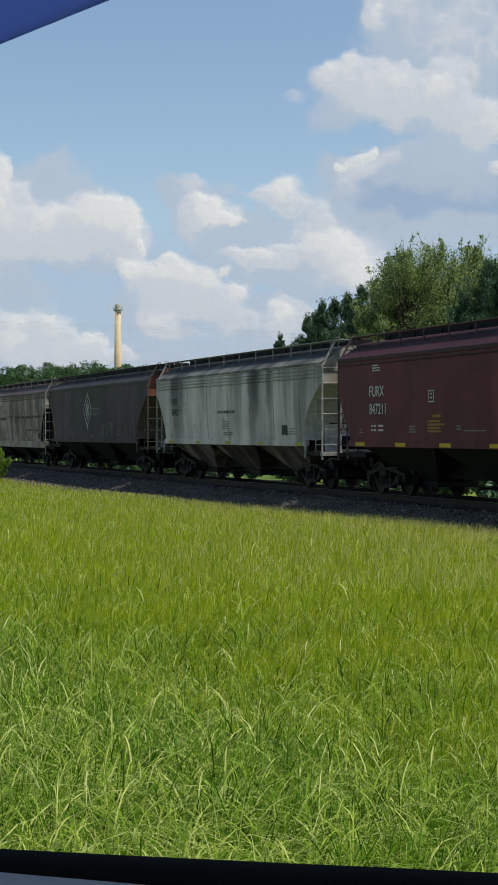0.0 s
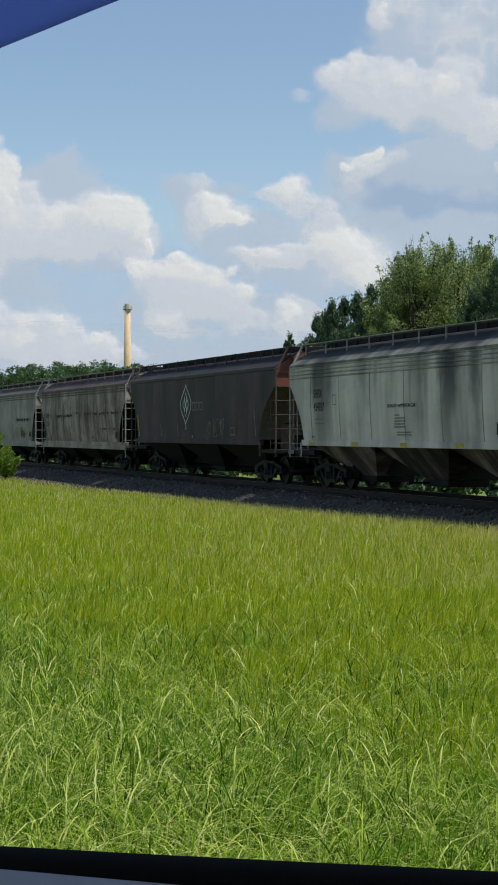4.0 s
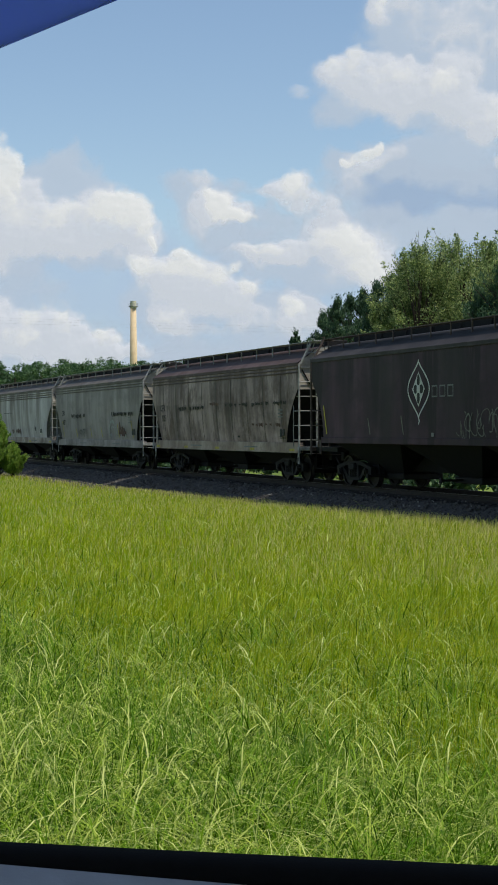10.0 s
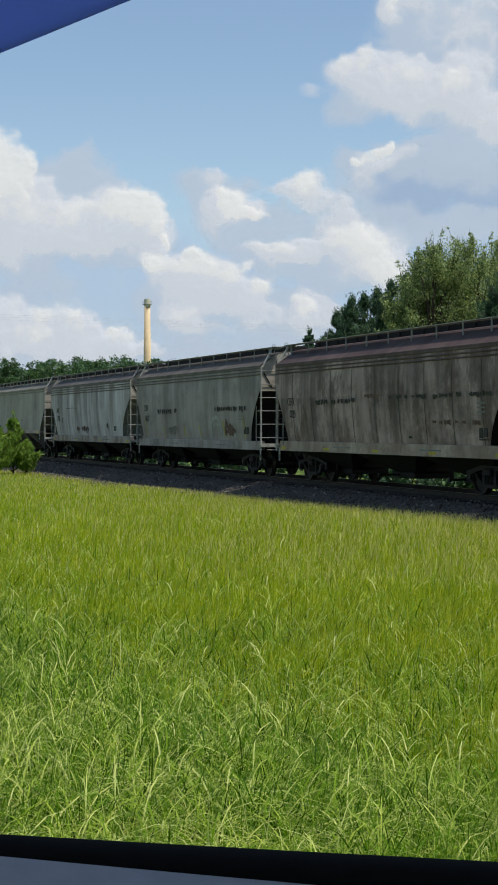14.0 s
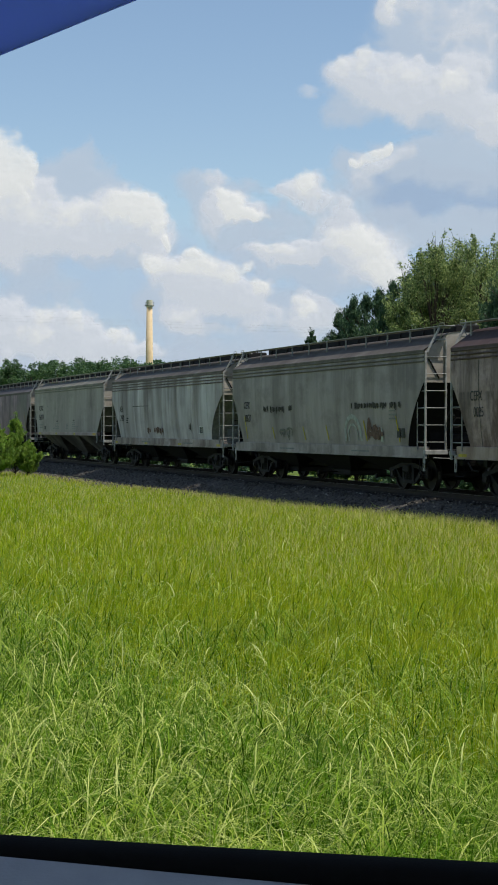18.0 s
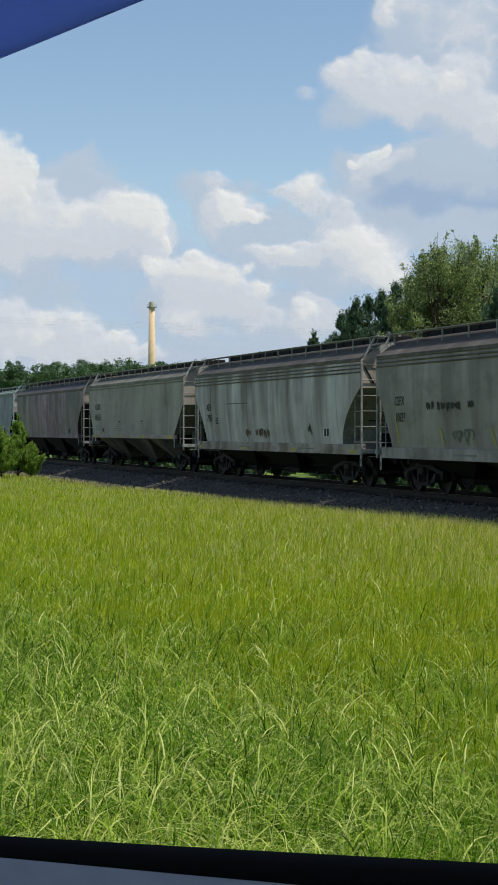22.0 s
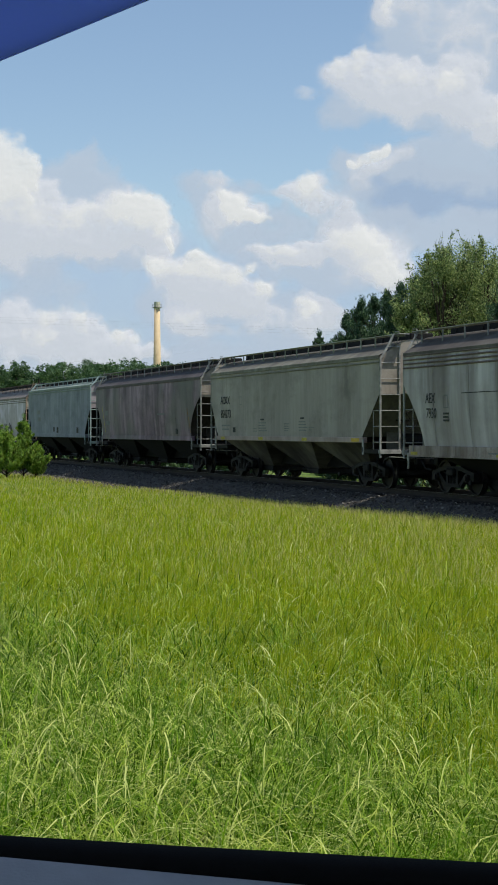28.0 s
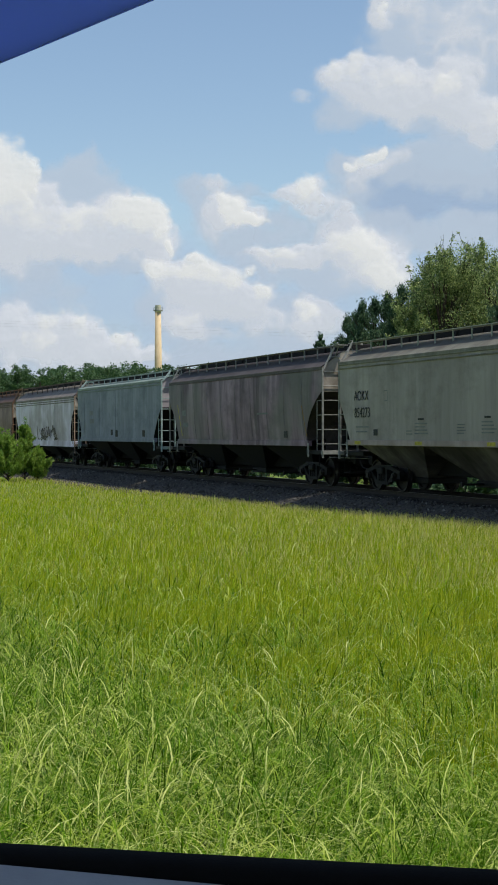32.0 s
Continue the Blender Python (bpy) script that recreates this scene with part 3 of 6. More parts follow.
    # dark box added so that the gaps between hoppers read as shade
    part("hopper_gap_fill", box(B(), (-xb + 0.1, -0.34, 0.50), (xb - 0.1, 0.34, zs - depth), 0.03), SHADE_BLACK, car)
    # centre sill, couplers, end platforms
    part("centre_sill", box(B(), (-xe - 0.25, -0.33, 0.78), (xe + 0.25, 0.33, 1.06), 0.02), STEEL_DARK, car)
    for s in (-1, 1):
        bm = box(B(), (min(s * (xb - 0.2), s * (xe + 0.02)), -1.42, 1.02), (max(s * (xb - 0.2), s * (xe + 0.02)), 1.42, 1.16), 0.015)
        part("end_platform", bm, g("platform", STEEL_DARK), car)
        bm = box(B(), (min(s * xe, s * (xe + 0.24)), -0.5, 0.72), (max(s * xe, s * (xe + 0.24)), 0.5, 1.12), 0.02)
        part("striker", bm, STEEL_DARK, car)
        bm = box(B(), (min(s * (xe + 0.2), s * (xe + 0.45)), -0.09, 0.80), (max(s * (xe + 0.2), s * (xe + 0.45)), 0.09, 0.97), 0.02)
        k0, k1 = sorted((s * (xe + 0.42), s * (xe + 0.64)))
        box(bm, (k0, -0.17, 0.74), (k1, 0.12, 1.02), 0.05)
        part("coupler", bm, STEEL_DARK, car)
        bm = bent(B(), [(s * (xe + 0.2), -0.35, 0.85), (s * (xe + 0.42), -0.32, 0.62), (s * (xe + 0.58), -0.22, 0.58)], 0.025)
        part("air_hose", bm, DARK_MARK, car)
        part("cut_lever", bent(B(), [(s * (xe + 0.3), -1.4, 0.95), (s * (xe + 0.34), -0.3, 0.9)], 0.014), frame_mat, car)
    # corner posts, ladders and hand rails
    pale = g("post_mat", frame_mat)
    for s in (-1, 1):
        for y in (-1, 1):
            w = width(ze)
            x = s * (xe + 0.04)
            lo = 0.09 if g("boxpost") else 0.048
            bm = B()
            box(bm, (x - lo / 2, min(y * (w - 0.045), y * (w + 0.01)), 0.92), (x + lo / 2, max(y * (w - 0.045), y * (w + 0.01)), ze + 0.02), 0.006)
            if g("arch", True):
                box(bm, (-lo / 2, -0.03, 0), (lo / 2, 0.03, math.hypot(0.40, deck - ze)), 0.006, Matrix.Translation((x, y * (w - 0.05), ze)) @ pose(0, 0, 0, y * math.degrees(math.atan2(0.40, deck - ze))))
                box(bm, (x - lo / 2, min(y * 0.80, y * (w - 0.42)), deck - 0.07), (x + lo / 2, max(y * 0.80, y * (w - 0.42)), deck - 0.02), 0.006)
            ladder = part("ladder", bm, pale, car, g("ladder_label", ""))
            part("ladder_stile", box(B(), (x - 0.022, min(y * (w - 0.64), y * (w - 0.59)), 1.1), (x + 0.022, max(y * (w - 0.64), y * (w - 0.59)), ze + 0.30), 0.005), pale, ladder)
            part("foot_plate", box(B(), (x - 0.09, min(y * (w - 0.66), y * (w + 0.01)), 1.03), (x + 0.05, max(y * (w - 0.66), y * (w + 0.01)), 1.15), 0.01), pale, ladder)
            rung = None
            for k in range(8):
                z = 1.36 + 0.455 * k
                if z > deck - 0.12:
                    break
                lean = 0.40 * max(0.0, z - ze) / (deck - ze)
                if rung is None or lean:
                    bar = part("rung", rod(B(), (x + s * 0.02, y * (w - 0.62), 0), (x + s * 0.02, y * (w - 0.03 - lean), 0), 0.014), pale, ladder)
                    bar.matrix_basis = pose(0, 0, z)
                    rung = rung or bar
                else:
                    again(rung, pose(0, 0, z))
            if g("through"):
                part("end_strap", rod(B(), (s * (xe + 0.025), y * (w - 0.12), zc + 0.62), (s * (xe + 0.025), y * (w - 0.42), zc + 0.12), 0.022, 6), STEEL_DARK, car)
            # side hand irons over the slope
            sx0, sx1 = s * (xe - 0.02), s * (xe - 0.50)
            bm = rod(B(), (sx1, y * (w - 0.04), 1.15), (sx1, y * (w - 0.04), 2.74), 0.017)
            side = part("side_ladder", bm, pale, car)
            iron = part("rung", rod(B(), (sx0, y * (w - 0.04), 0), (sx1, y * (w - 0.04), 0), 0.014), pale, side)
            for k in range(1, 4):
                again(iron, pose(0, 0, 1.36 + k * 0.455))
            iron.matrix_basis = pose(0, 0, 1.36)
            # slotted jacking plate at the sill's end
            jx, jy = (reach + 0.03 if s > 0 else -reach_back - 0.03), y * (width(zs) + wide)
            bm = slab(B(), [(jx - 0.05, zs - depth - 0.34), (jx + 0.05, zs - depth - 0.34), (jx + 0.06, zs - depth + 0.10), (jx - 0.06, zs - depth + 0.10)], jy - 0.012, jy + 0.012)
            jack = part("jacking_plate", bm, g("jack", pale), car)
            part("slot", box(B(), (jx - 0.018, jy - 0.016, zs - depth - 0.26), (jx + 0.018, jy + 0.016, zs - depth - 0.12)), SHADE_BLACK, jack)
            # stirrup step under the corner
            part("stirrup", bent(B(), [(sx0, y * 1.42, 1.05), (sx0, y * 1.42, 0.5), (sx1, y * 1.42, 0.5), (sx1, y * 1.42, 1.05)], 0.016), STEEL_DARK, car)
    # brake wheel and gear on the trailing end
    bm = B()
    for q in range(16):
        a, b = q * math.tau / 16, (q + 1) * math.tau / 16
        rod(bm, (xe + 0.2, 0.25 * math.cos(a) - 0.7, 2.0 + 0.25 * math.sin(a)), (xe + 0.2, 0.25 * math.cos(b) - 0.7, 2.0 + 0.25 * math.sin(b)), 0.014, 5)
    for q in range(3):
        rod(bm, (xe + 0.2, -0.7, 2.0), (xe + 0.2, -0.7 + 0.25 * math.cos(q * 2.094), 2.0 + 0.25 * math.sin(q * 2.094)), 0.012, 5)
    rod(bm, (xb + 0.12, -0.7, 2.0), (xe + 0.2, -0.7, 2.0), 0.02)
    part("brake_wheel", bm, STEEL_DARK, car)
    part("air_reservoir", rod(B(), (xb - 0.4 + 0.55, -0.35, 1.42), (xb - 0.4 + 0.55, 0.75, 1.42), 0.2, 14), STEEL_DARK, car)
    # running gear
    for s in (-1, 1):
        truck(car, s * (xe - 2.0), SHARED_TRUCK)
    spec["width"], spec["car"], spec["xb"], spec["xe"] = width, car, xb, xe
    train.append((car, spec["start"] + L / 2))
    return car

# paints
def p3(name, base, dirt, seed, tone=(0.785, 0.62, 0.67), **k):
    """Paint from eight-bit colours, dulled by dust and age."""
    a, b = (tuple(x * y * z for x, y, z in zip(lin(*c)[:3], tone, (1.02, 0.985, 1.0))) + (1.0,) for c in (base, dirt))
    return car_paint(name, a, b, seed, **k)


CLEAN = (1.0, 1.0, 1.0)


PALE_END = p3("pale end paint", (172, 167, 154), (98, 88, 77), 3.3, (0.8, 0.8, 0.8), streak=0.35, wide=0.3, rust=0.25)
PALE_FRAME = plain("weathered pale frame paint", lin(156, 155, 150), 0.6, 0.0, 0.5, 5)
GREY_FRAME = plain("weathered grey frame paint", lin(146, 145, 140), 0.6, 0.0, 0.4, 5)
BROWN_FRAME = plain("sooty brown frame paint", lin(84, 72, 66), 0.65, 0.0, 0.4, 5)
GREEN_FRAME = plain("grey green frame paint", lin(150, 154, 138), 0.6, 0.0, 0.35, 5)
TEAL_FRAME = plain("pale teal frame paint", lin(165, 182, 180), 0.6, 0.0, 0.35, 5)
RUST_FRAME = plain("rusty orange frame paint", lin(142, 108, 84), 0.7, 0.0, 0.5, 5)
MAROON_FRAME = plain("sooty maroon frame paint", lin(82, 62, 62), 0.6, 0.0, 0.35, 5)
ROOF_TONE = (0.56, 0.555, 0.49)

SPECS = [
    dict(key="red", start=25.6, pitch=17.1, slope=plain("sooty red slope", lin(70, 36, 36)), label="oxide red covered hopper car with white stencils and yellow reflectors",
         paint=p3("oxide red paint", (112, 48, 54), (66, 36, 44), 1.2, streak=0.35, wide=0.5), roof=p3("oxide red roof", (84, 44, 52), (58, 38, 46), 1.9, ROOF_TONE, streak=0.4),
         end=p3("oxide red end", (120, 56, 54), (80, 44, 44), 2.1), frame=MAROON_FRAME, eave=3.74, sill=1.50, reflectors=6, posts=12, ridges=2, hopper=SHADE_BLACK),
    dict(key="grey", start=42.85, pitch=17.5, slope=plain("sooty grey slope", lin(206, 200, 204)), label="pale grey covered hopper car streaked with black soot",
         paint=p3("streaked pale grey paint", (224, 226, 218), (62, 64, 72), 2.4, (0.86, 0.75, 0.765), streak=0.14, wide=0.45, drip=0.45, mottle=0.16, run=0.04, bands=((-5.7, 0.75, 0.85), (-2.7, 0.3, 0.45), (0.9, 0.22, 0.35), (2.5, 0.5, 0.9), (4.0, 0.25, 0.6))), roof=p3("sooty grey roof", (166, 168, 164), (58, 57, 64), 2.7, ROOF_TONE, streak=0.6, wide=0.7, crown=0.85, bands=((-5.7, 0.75, 0.85), (-2.7, 0.3, 0.45), (0.9, 0.22, 0.35), (2.5, 0.5, 0.9), (4.0, 0.25, 0.6))),
         end=PALE_END, frame=GREY_FRAME, post_mat=PALE_FRAME, eave=3.72, sill=1.48, zc=3.16, cut=1.45, power=0.5, bulge=0.10, ridges=4, ridge=p3("grey ridge", (190, 192, 186), (62, 64, 70), 2.4, (0.8, 0.72, 0.74), streak=0.2, wide=0.5, bands=((-5.7, 0.75, 0.85), (-2.7, 0.3, 0.45), (0.9, 0.22, 0.35), (2.5, 0.5, 0.9), (4.0, 0.25, 0.6))), seams=7,
         # the hopper's dark bands paint in shade below the sill as well as soot
         seam_mat=plain("seam shadow grey", lin(150, 152, 148)), reflectors=5, posts=11, hopper=p3("grey hopper with soot and shade bands", (172, 172, 168), (34, 34, 34), 2.2, streak=0.6, wide=0.95, drip=0.8, eave=1.2)),
    dict(key="black", start=60.4, pitch=17.9, slope=plain("sooty brown slope", lin(104, 92, 86)), label="black covered hopper car with a white diamond emblem",
         paint=p3("sooty black paint", (82, 61, 76), (28, 22, 28), 3.6, streak=0.5, wide=0.7, drip=0.75, patch=lin(46, 42, 42)), roof=p3("sooty brown roof", (78, 72, 74), (48, 44, 47), 3.9, ROOF_TONE, streak=0.5, crown=0.5),
         end=p3("rusty orange end", (150, 98, 80), (96, 68, 60), 3.1, (0.55, 0.52, 0.55), streak=0.3, wide=0.4), frame=BROWN_FRAME, eave=3.76, sill=1.46, zc=3.2, cut=1.45, power=0.5, ridges=1, posts=15, hopper=SHADE_BLACK,
         end_label="rust-orange upper end sheet"),
    dict(key="rusty", start=78.3, pitch=17.1, label="pale grey covered hopper car with rust-brown smears and vertical seams",
         paint=p3("rust-smeared grey paint", (188, 179, 172), (88, 78, 74), 4.4, (0.84, 0.72, 0.72), streak=0.5, wide=0.6, mottle=0.6, rust=0.8, rust_colour=(0.085, 0.05, 0.04, 1), drip=0.55, weep=(2.62, 1.1, 0.55)), roof=p3("maroon-brown stained roof", (118, 98, 97), (72, 54, 55), 4.9, ROOF_TONE, streak=0.6, crown=0.25, rust=0.3, rust_colour=(0.062, 0.044, 0.036, 1)),
         end=PALE_END, frame=GREY_FRAME, post_mat=PALE_FRAME, eave=3.72, sill=1.27, sill_depth=0.32, sill_out=0.05, through=True, zc=2.95, cut=1.25, power=0.72, bulge=0.16, ridges=3, seams=9, seam_mat=plain("seam shadow brown", lin(92, 88, 80)),
         sill_mat=p3("rusty pale sill", (188, 182, 168), (108, 96, 84), 4.1, (0.90, 0.80, 0.76), rust=0.3), reflectors=5, posts=11),
    dict(key="green", start=95.81, pitch=16.9, label="grey-green covered hopper car with faded graffiti marks",
         paint=p3("grey green paint", (168, 173, 165), (100, 100, 96), 5.5, (0.84, 0.71, 0.74), streak=0.3, wide=0.32, drip=0.3, mottle=0.4), roof=p3("brown-stained roof", (128, 122, 118), (84, 76, 74), 5.9, ROOF_TONE, streak=0.6, crown=0.25, rust=0.25, rust_colour=(0.062, 0.044, 0.036, 1)),
         end=PALE_END, frame=GREY_FRAME, post_mat=PALE_FRAME, eave=3.75, sill=1.23, sill_depth=0.30, sill_out=0.05, through=True, zc=2.95, cut=1.2, power=0.7, bulge=0.16, ridges=3, posts=11,
         sill_mat=p3("grey green sill", (174, 173, 166), (96, 94, 88), 5.2, (0.86, 0.78, 0.78))),
    dict(key="wavy", start=112.72, pitch=17.25, slope=plain("dirty grey slope", lin(128, 130, 124)), label="blue-grey covered hopper car with broad brown rain streaks",
         paint=p3("streaked blue-grey paint", (197, 206, 203), (98, 88, 80), 6.3, (0.98, 0.86, 0.885), streak=0.25, wide=0.6, drip=0.35, mottle=0.2, run=0.045, bands=((-2.2, 0.5, 0.7), (-5.6, 0.35, 0.4), (-0.4, 0.5, 0.45), (1.9, 0.35, 0.4), (4.9, 0.4, 0.4))), roof=p3("brown grey roof", (124, 119, 115), (80, 74, 72), 6.6, ROOF_TONE, streak=0.6, crown=0.25, rust=0.2, rust_colour=(0.062, 0.044, 0.036, 1)),
         end=PALE_END, frame=GREY_FRAME, post_mat=PALE_FRAME, eave=3.76, sill=1.29, sill_depth=0.30, sill_out=0.05, through=True, zc=2.95, cut=1.6, power=0.58, bulge=0.17, ridges=4, ridge=p3("olive ridge", (120, 118, 108), (70, 66, 60), 6.8), seams=7, posts=13,
         sill_mat=p3("streaked pale sill", (194, 193, 184), (90, 82, 72), 6.1, (0.92, 0.83, 0.82), wide=0.8, rust=0.4), reflectors=4),
    dict(key="olive", start=130.35, pitch=16.9, slope=plain("dusty olive slope", lin(104, 102, 92)), label="clean grey-olive covered hopper car with black stencils",
         paint=p3("grey olive paint", (174, 182, 170), (104, 106, 98), 7.4, (0.82, 0.68, 0.70), streak=0.3, wide=0.35, mottle=0.35, bands=((5.6, 0.16, 0.5), (-1.6, 0.5, 0.3))), roof=p3("grey olive roof", (146, 146, 136), (100, 96, 92), 7.7, (0.74, 0.74, 0.66), streak=0.6, crown=0.6, rust=0.15),
         end=PALE_END, frame=GREEN_FRAME, post_mat=PALE_FRAME, eave=3.78, sill=1.50, sill_depth=0.16, zc=2.75, cut=1.25, ridges=2, reflectors=4, posts=15, hopper=p3("dark-streaked olive hopper", (132, 142, 132), (34, 34, 32), 7.1, wide=0.8),
         sill_mat=p3("pale olive sill", (186, 188, 174), (140, 138, 124), 7.9)),
    dict(key="dark", start=147.6, pitch=18.2, slope=plain("shade-dark brown slope", lin(58, 52, 50)), label="dark purple-grey covered hopper car with curved sides",
         paint=p3("dusty dark grey paint", (172, 163, 170), (94, 86, 93), 8.3, streak=0.6, wide=0.7, patch=lin(112, 116, 104), drip=0.6), roof=p3("dark purple roof", (110, 102, 104), (76, 68, 70), 8.8, ROOF_TONE, streak=0.5, crown=0.5),
         end=PALE_END, frame=GREY_FRAME, eave=3.72, sill=1.46, zc=3.0, cut=1.5, power=0.5, bulge=0.14, ridges=1, seams=9, seam_mat=plain("seam pale grey", lin(128, 118, 122)), posts=15),
    dict(key="teal", start=165.8, pitch=16.7, label="faded teal covered hopper car with a boxy roof",
         paint=p3("faded teal paint", (154, 179, 183), (98, 120, 125), 9.2, streak=0.45, wide=0.5), roof=p3("pale teal roof", (172, 190, 188), (120, 134, 134), 9.8, ROOF_TONE, streak=0.4),
         end=p3("pale teal end", (186, 198, 194), (140, 150, 148), 9.4), frame=TEAL_FRAME, eave=3.90, sill=1.50, zc=2.8, cut=1.15, power=0.8, top=4.52, ridges=2, seams=5, posts=14, boxpost=True),
    dict(key="white", start=182.5, pitch=17.3, label="off-white covered hopper car with brown stains along the bottom",
         paint=p3("stained white paint", (240, 242, 248), (150, 140, 132), 10.4, (0.98, 0.90, 0.95), streak=0.3, wide=0.35, mottle=0.3, patch=lin(120, 104, 90)), roof=p3("rusty pale roof", (146, 142, 136), (100, 92, 86), 10.8, (0.8, 0.76, 0.72), streak=0.6, rust=0.2),
         end=PALE_END, frame=BROWN_FRAME, post_mat=plain("rust-flecked pale frame", lin(176, 152, 132), 0.65, 0.0, 0.5, 6), eave=3.60, sill=1.30, sill_depth=0.30, sill_out=0.05, through=True, zc=2.95, cut=1.2, power=0.6, bulge=0.16, ridges=3, seams=5, posts=12),
    dict(key="brown", start=199.8, pitch=17.0, label="brown-stained grey covered hopper car",
         paint=p3("brown-stained grey paint", (176, 165, 149), (104, 91, 80), 11.4, streak=0.6, wide=0.6, rust=0.4), roof=p3("rusty brown roof", (122, 96, 80), (84, 62, 54), 11.8, ROOF_TONE, rust=0.5),
         end=PALE_END, frame=RUST_FRAME, eave=3.62, sill=1.30, sill_depth=0.30, sill_out=0.05, through=True, zc=2.7, cut=1.0, bulge=0.15, ridges=3, posts=12),
]
CARS = {}
for spec in SPECS:
    hopper_car(spec)
    CARS[spec["key"]] = spec


def skin(spec, z):
    """Where the painted side that faces the road lies at that height."""
    return -(spec["width"](z) + 0.012)


def words(key, text, x, z, size, material, squeeze=0.8):
    spec = CARS[key]
    stencil(text, x, z, size, material, spec["car"], skin(spec, z + size / 2) - 0.004, squeeze=squeeze)


def lines(key, x, z, w, rows, material, h=0.045, gap=0.085):
    spec = CARS[key]
    bars(x, z, w, rows, material, spec["car"], skin(spec, z), h, gap)


def sign(key, x, z, w, h, material, name="placard", label=""):
    spec = CARS[key]
    y = skin(spec, z)
    return part(name, box(B(), (x - w / 2, y - 0.006, z - h / 2), (x + w / 2, y + 0.004, z + h / 2)), material, spec["car"], label)


def outline(key, points, wide, material, name="emblem", label="", closed=True, lift=0.004):
    """A painted line through points of (x, z)."""
    spec = CARS[key]
    bm = B()
    n = len(points)
    rims = []
    for k, (x, z) in enumerate(points):
        before = points[k - 1] if closed or k else points[k]
        after = points[(k + 1) % n] if closed or k < n - 1 else points[k]
        along = [Vector((b[0] - a[0], b[1] - a[1])) for a, b in ((before, points[k]), (points[k], after)) if a != b]
        normals = [Vector((-d.y, d.x)).normalized() for d in along]
        side = sum(normals, Vector((0, 0)))
        if side.length < 0.3:
            side = normals[0].copy()
        side.normalize()
        side *= wide / 2 / max(0.4, side.dot(normals[0]))
        rims.append([bm.verts.new((x + q * side.x, skin(spec, z + q * side.y) - lift, z + q * side.y)) for q in (-1, 1)])
    for k in range(n if closed else n - 1):
        a, b = rims[k], rims[(k + 1) % n]
        bm.faces.new((a[0], b[0], b[1], a[1]))
    return part(name, bm, material, spec["car"], label)


def stroke(key, x, z, h, material, lean=0.12, wide=0.06, name="chalk_stroke"):
    outline(key, [(x - lean / 2, z + h), (x + lean / 2, z)], wide, material, name, closed=False)


def scrawl(key, x, z, w, h, material, seed, loops=5, wide=0.05):
    """Looping spray-paint strokes."""
    rng = random.Random(seed)
    for k in range(loops * 2):
        cx, cz = x + w * (k + 0.5) / (2 * loops) + rng.uniform(-0.1, 0.1), z + h * rng.uniform(0.3, 0.6)
        rx, rz, a, turn = w / loops * rng.uniform(0.25, 0.6), h * rng.uniform(0.2, 0.5), rng.uniform(0, 6.28), rng.uniform(2.5, 5.5)
        pts = []
        for q in range(15):
            b = a + turn * q / 14
            pts.append((cx + rx * math.cos(b) + 0.3 * rx * math.sin(2.3 * b + seed), cz + rz * math.sin(b)))
        outline(key, pts, wide * rng.uniform(0.35, 0.8), material, "spray_stroke", closed=False, lift=0.004 + k * 0.0008)


def smudges(key, x0, x1, z, h, count, material, seed):
    """A broken row of dark worn lettering: ragged upright dabs with drips."""
    spec = CARS[key]
    rng = random.Random(seed)
    step = (x1 - x0) / count
    for k in range(count):
        if rng.random() < 0.12:
            continue
        x = x0 + step * (k + 0.5 + rng.uniform(-0.25, 0.25))
        rx, top, low = step * rng.uniform(0.2, 0.55), h * rng.uniform(0.3, 0.6), h * rng.uniform(0.3, 0.75)
        n = 5
        up = [(x - rx + 2 * rx * q / n, z + top * rng.uniform(0.5, 1.1)) for q in range(n + 1)]
        down = [(a + rng.uniform(-0.01, 0.01), z - low * rng.uniform(0.2, 1.2)) for a, b in up[::-1]]
        bm = B()
        bm.faces.new([bm.verts.new((a, skin(spec, b) - 0.003 - 0.0006 * k, b)) for a, b in up + down])
        part("worn_mark", bm, material, spec["car"])


SMUDGE = plain("scorched paint", lin(70, 66, 60), 0.8, 0.0, 0.5, 8)
BROWN_SMUDGE = plain("rust-brown smear", lin(112, 88, 78), 0.8, 0.0, 0.5, 8)
CHALK = plain("pale spray paint", lin(170, 172, 165), 0.7, 0.0, 0.4, 8)
DULL_CHALK = plain("dull spray paint", lin(122, 122, 112), 0.7, 0.0, 0.4, 8)
LIME = plain("yellow paint stroke", lin(186, 170, 40), 0.6, 0.0, 0.3, 6)

WORN_MARK = plain("worn black stencil paint", lin(62, 62, 60), 0.7, 0.0, 0.5, 10)
# oxide red car
words("red", "FURX", -5.86, 2.70, 0.30, WHITE_MARK, 0.92)
words("red", "847211", -5.84, 2.22, 0.30, WHITE_MARK, 0.90)
lines("red", -5.66, 3.60, 0.5, 4, WHITE_MARK, 0.03, 0.07)
lines("red", -5.72, 1.88, 0.10, 2, WHITE_MARK, 0.045, 0.12)
lines("red", -5.56, 1.88, 0.16, 2, WHITE_MARK, 0.045, 0.12)
lines("red", -5.26, 1.88, 0.34, 2, WHITE_MARK, 0.045, 0.12)
lines("red", -6.5, 1.78, 0.25, 2, GREY_MARK, 0.03, 0.07)
lines("red", -3.4, 1.86, 0.45, 3, GREY_MARK, 0.03, 0.07)
lines("red", -2.1, 2.10, 0.55, 1, ORANGE_MARK, 0.07)
lines("red", -2.35, 1.98, 0.95, 4, ORANGE_MARK, 0.05, 0.085)
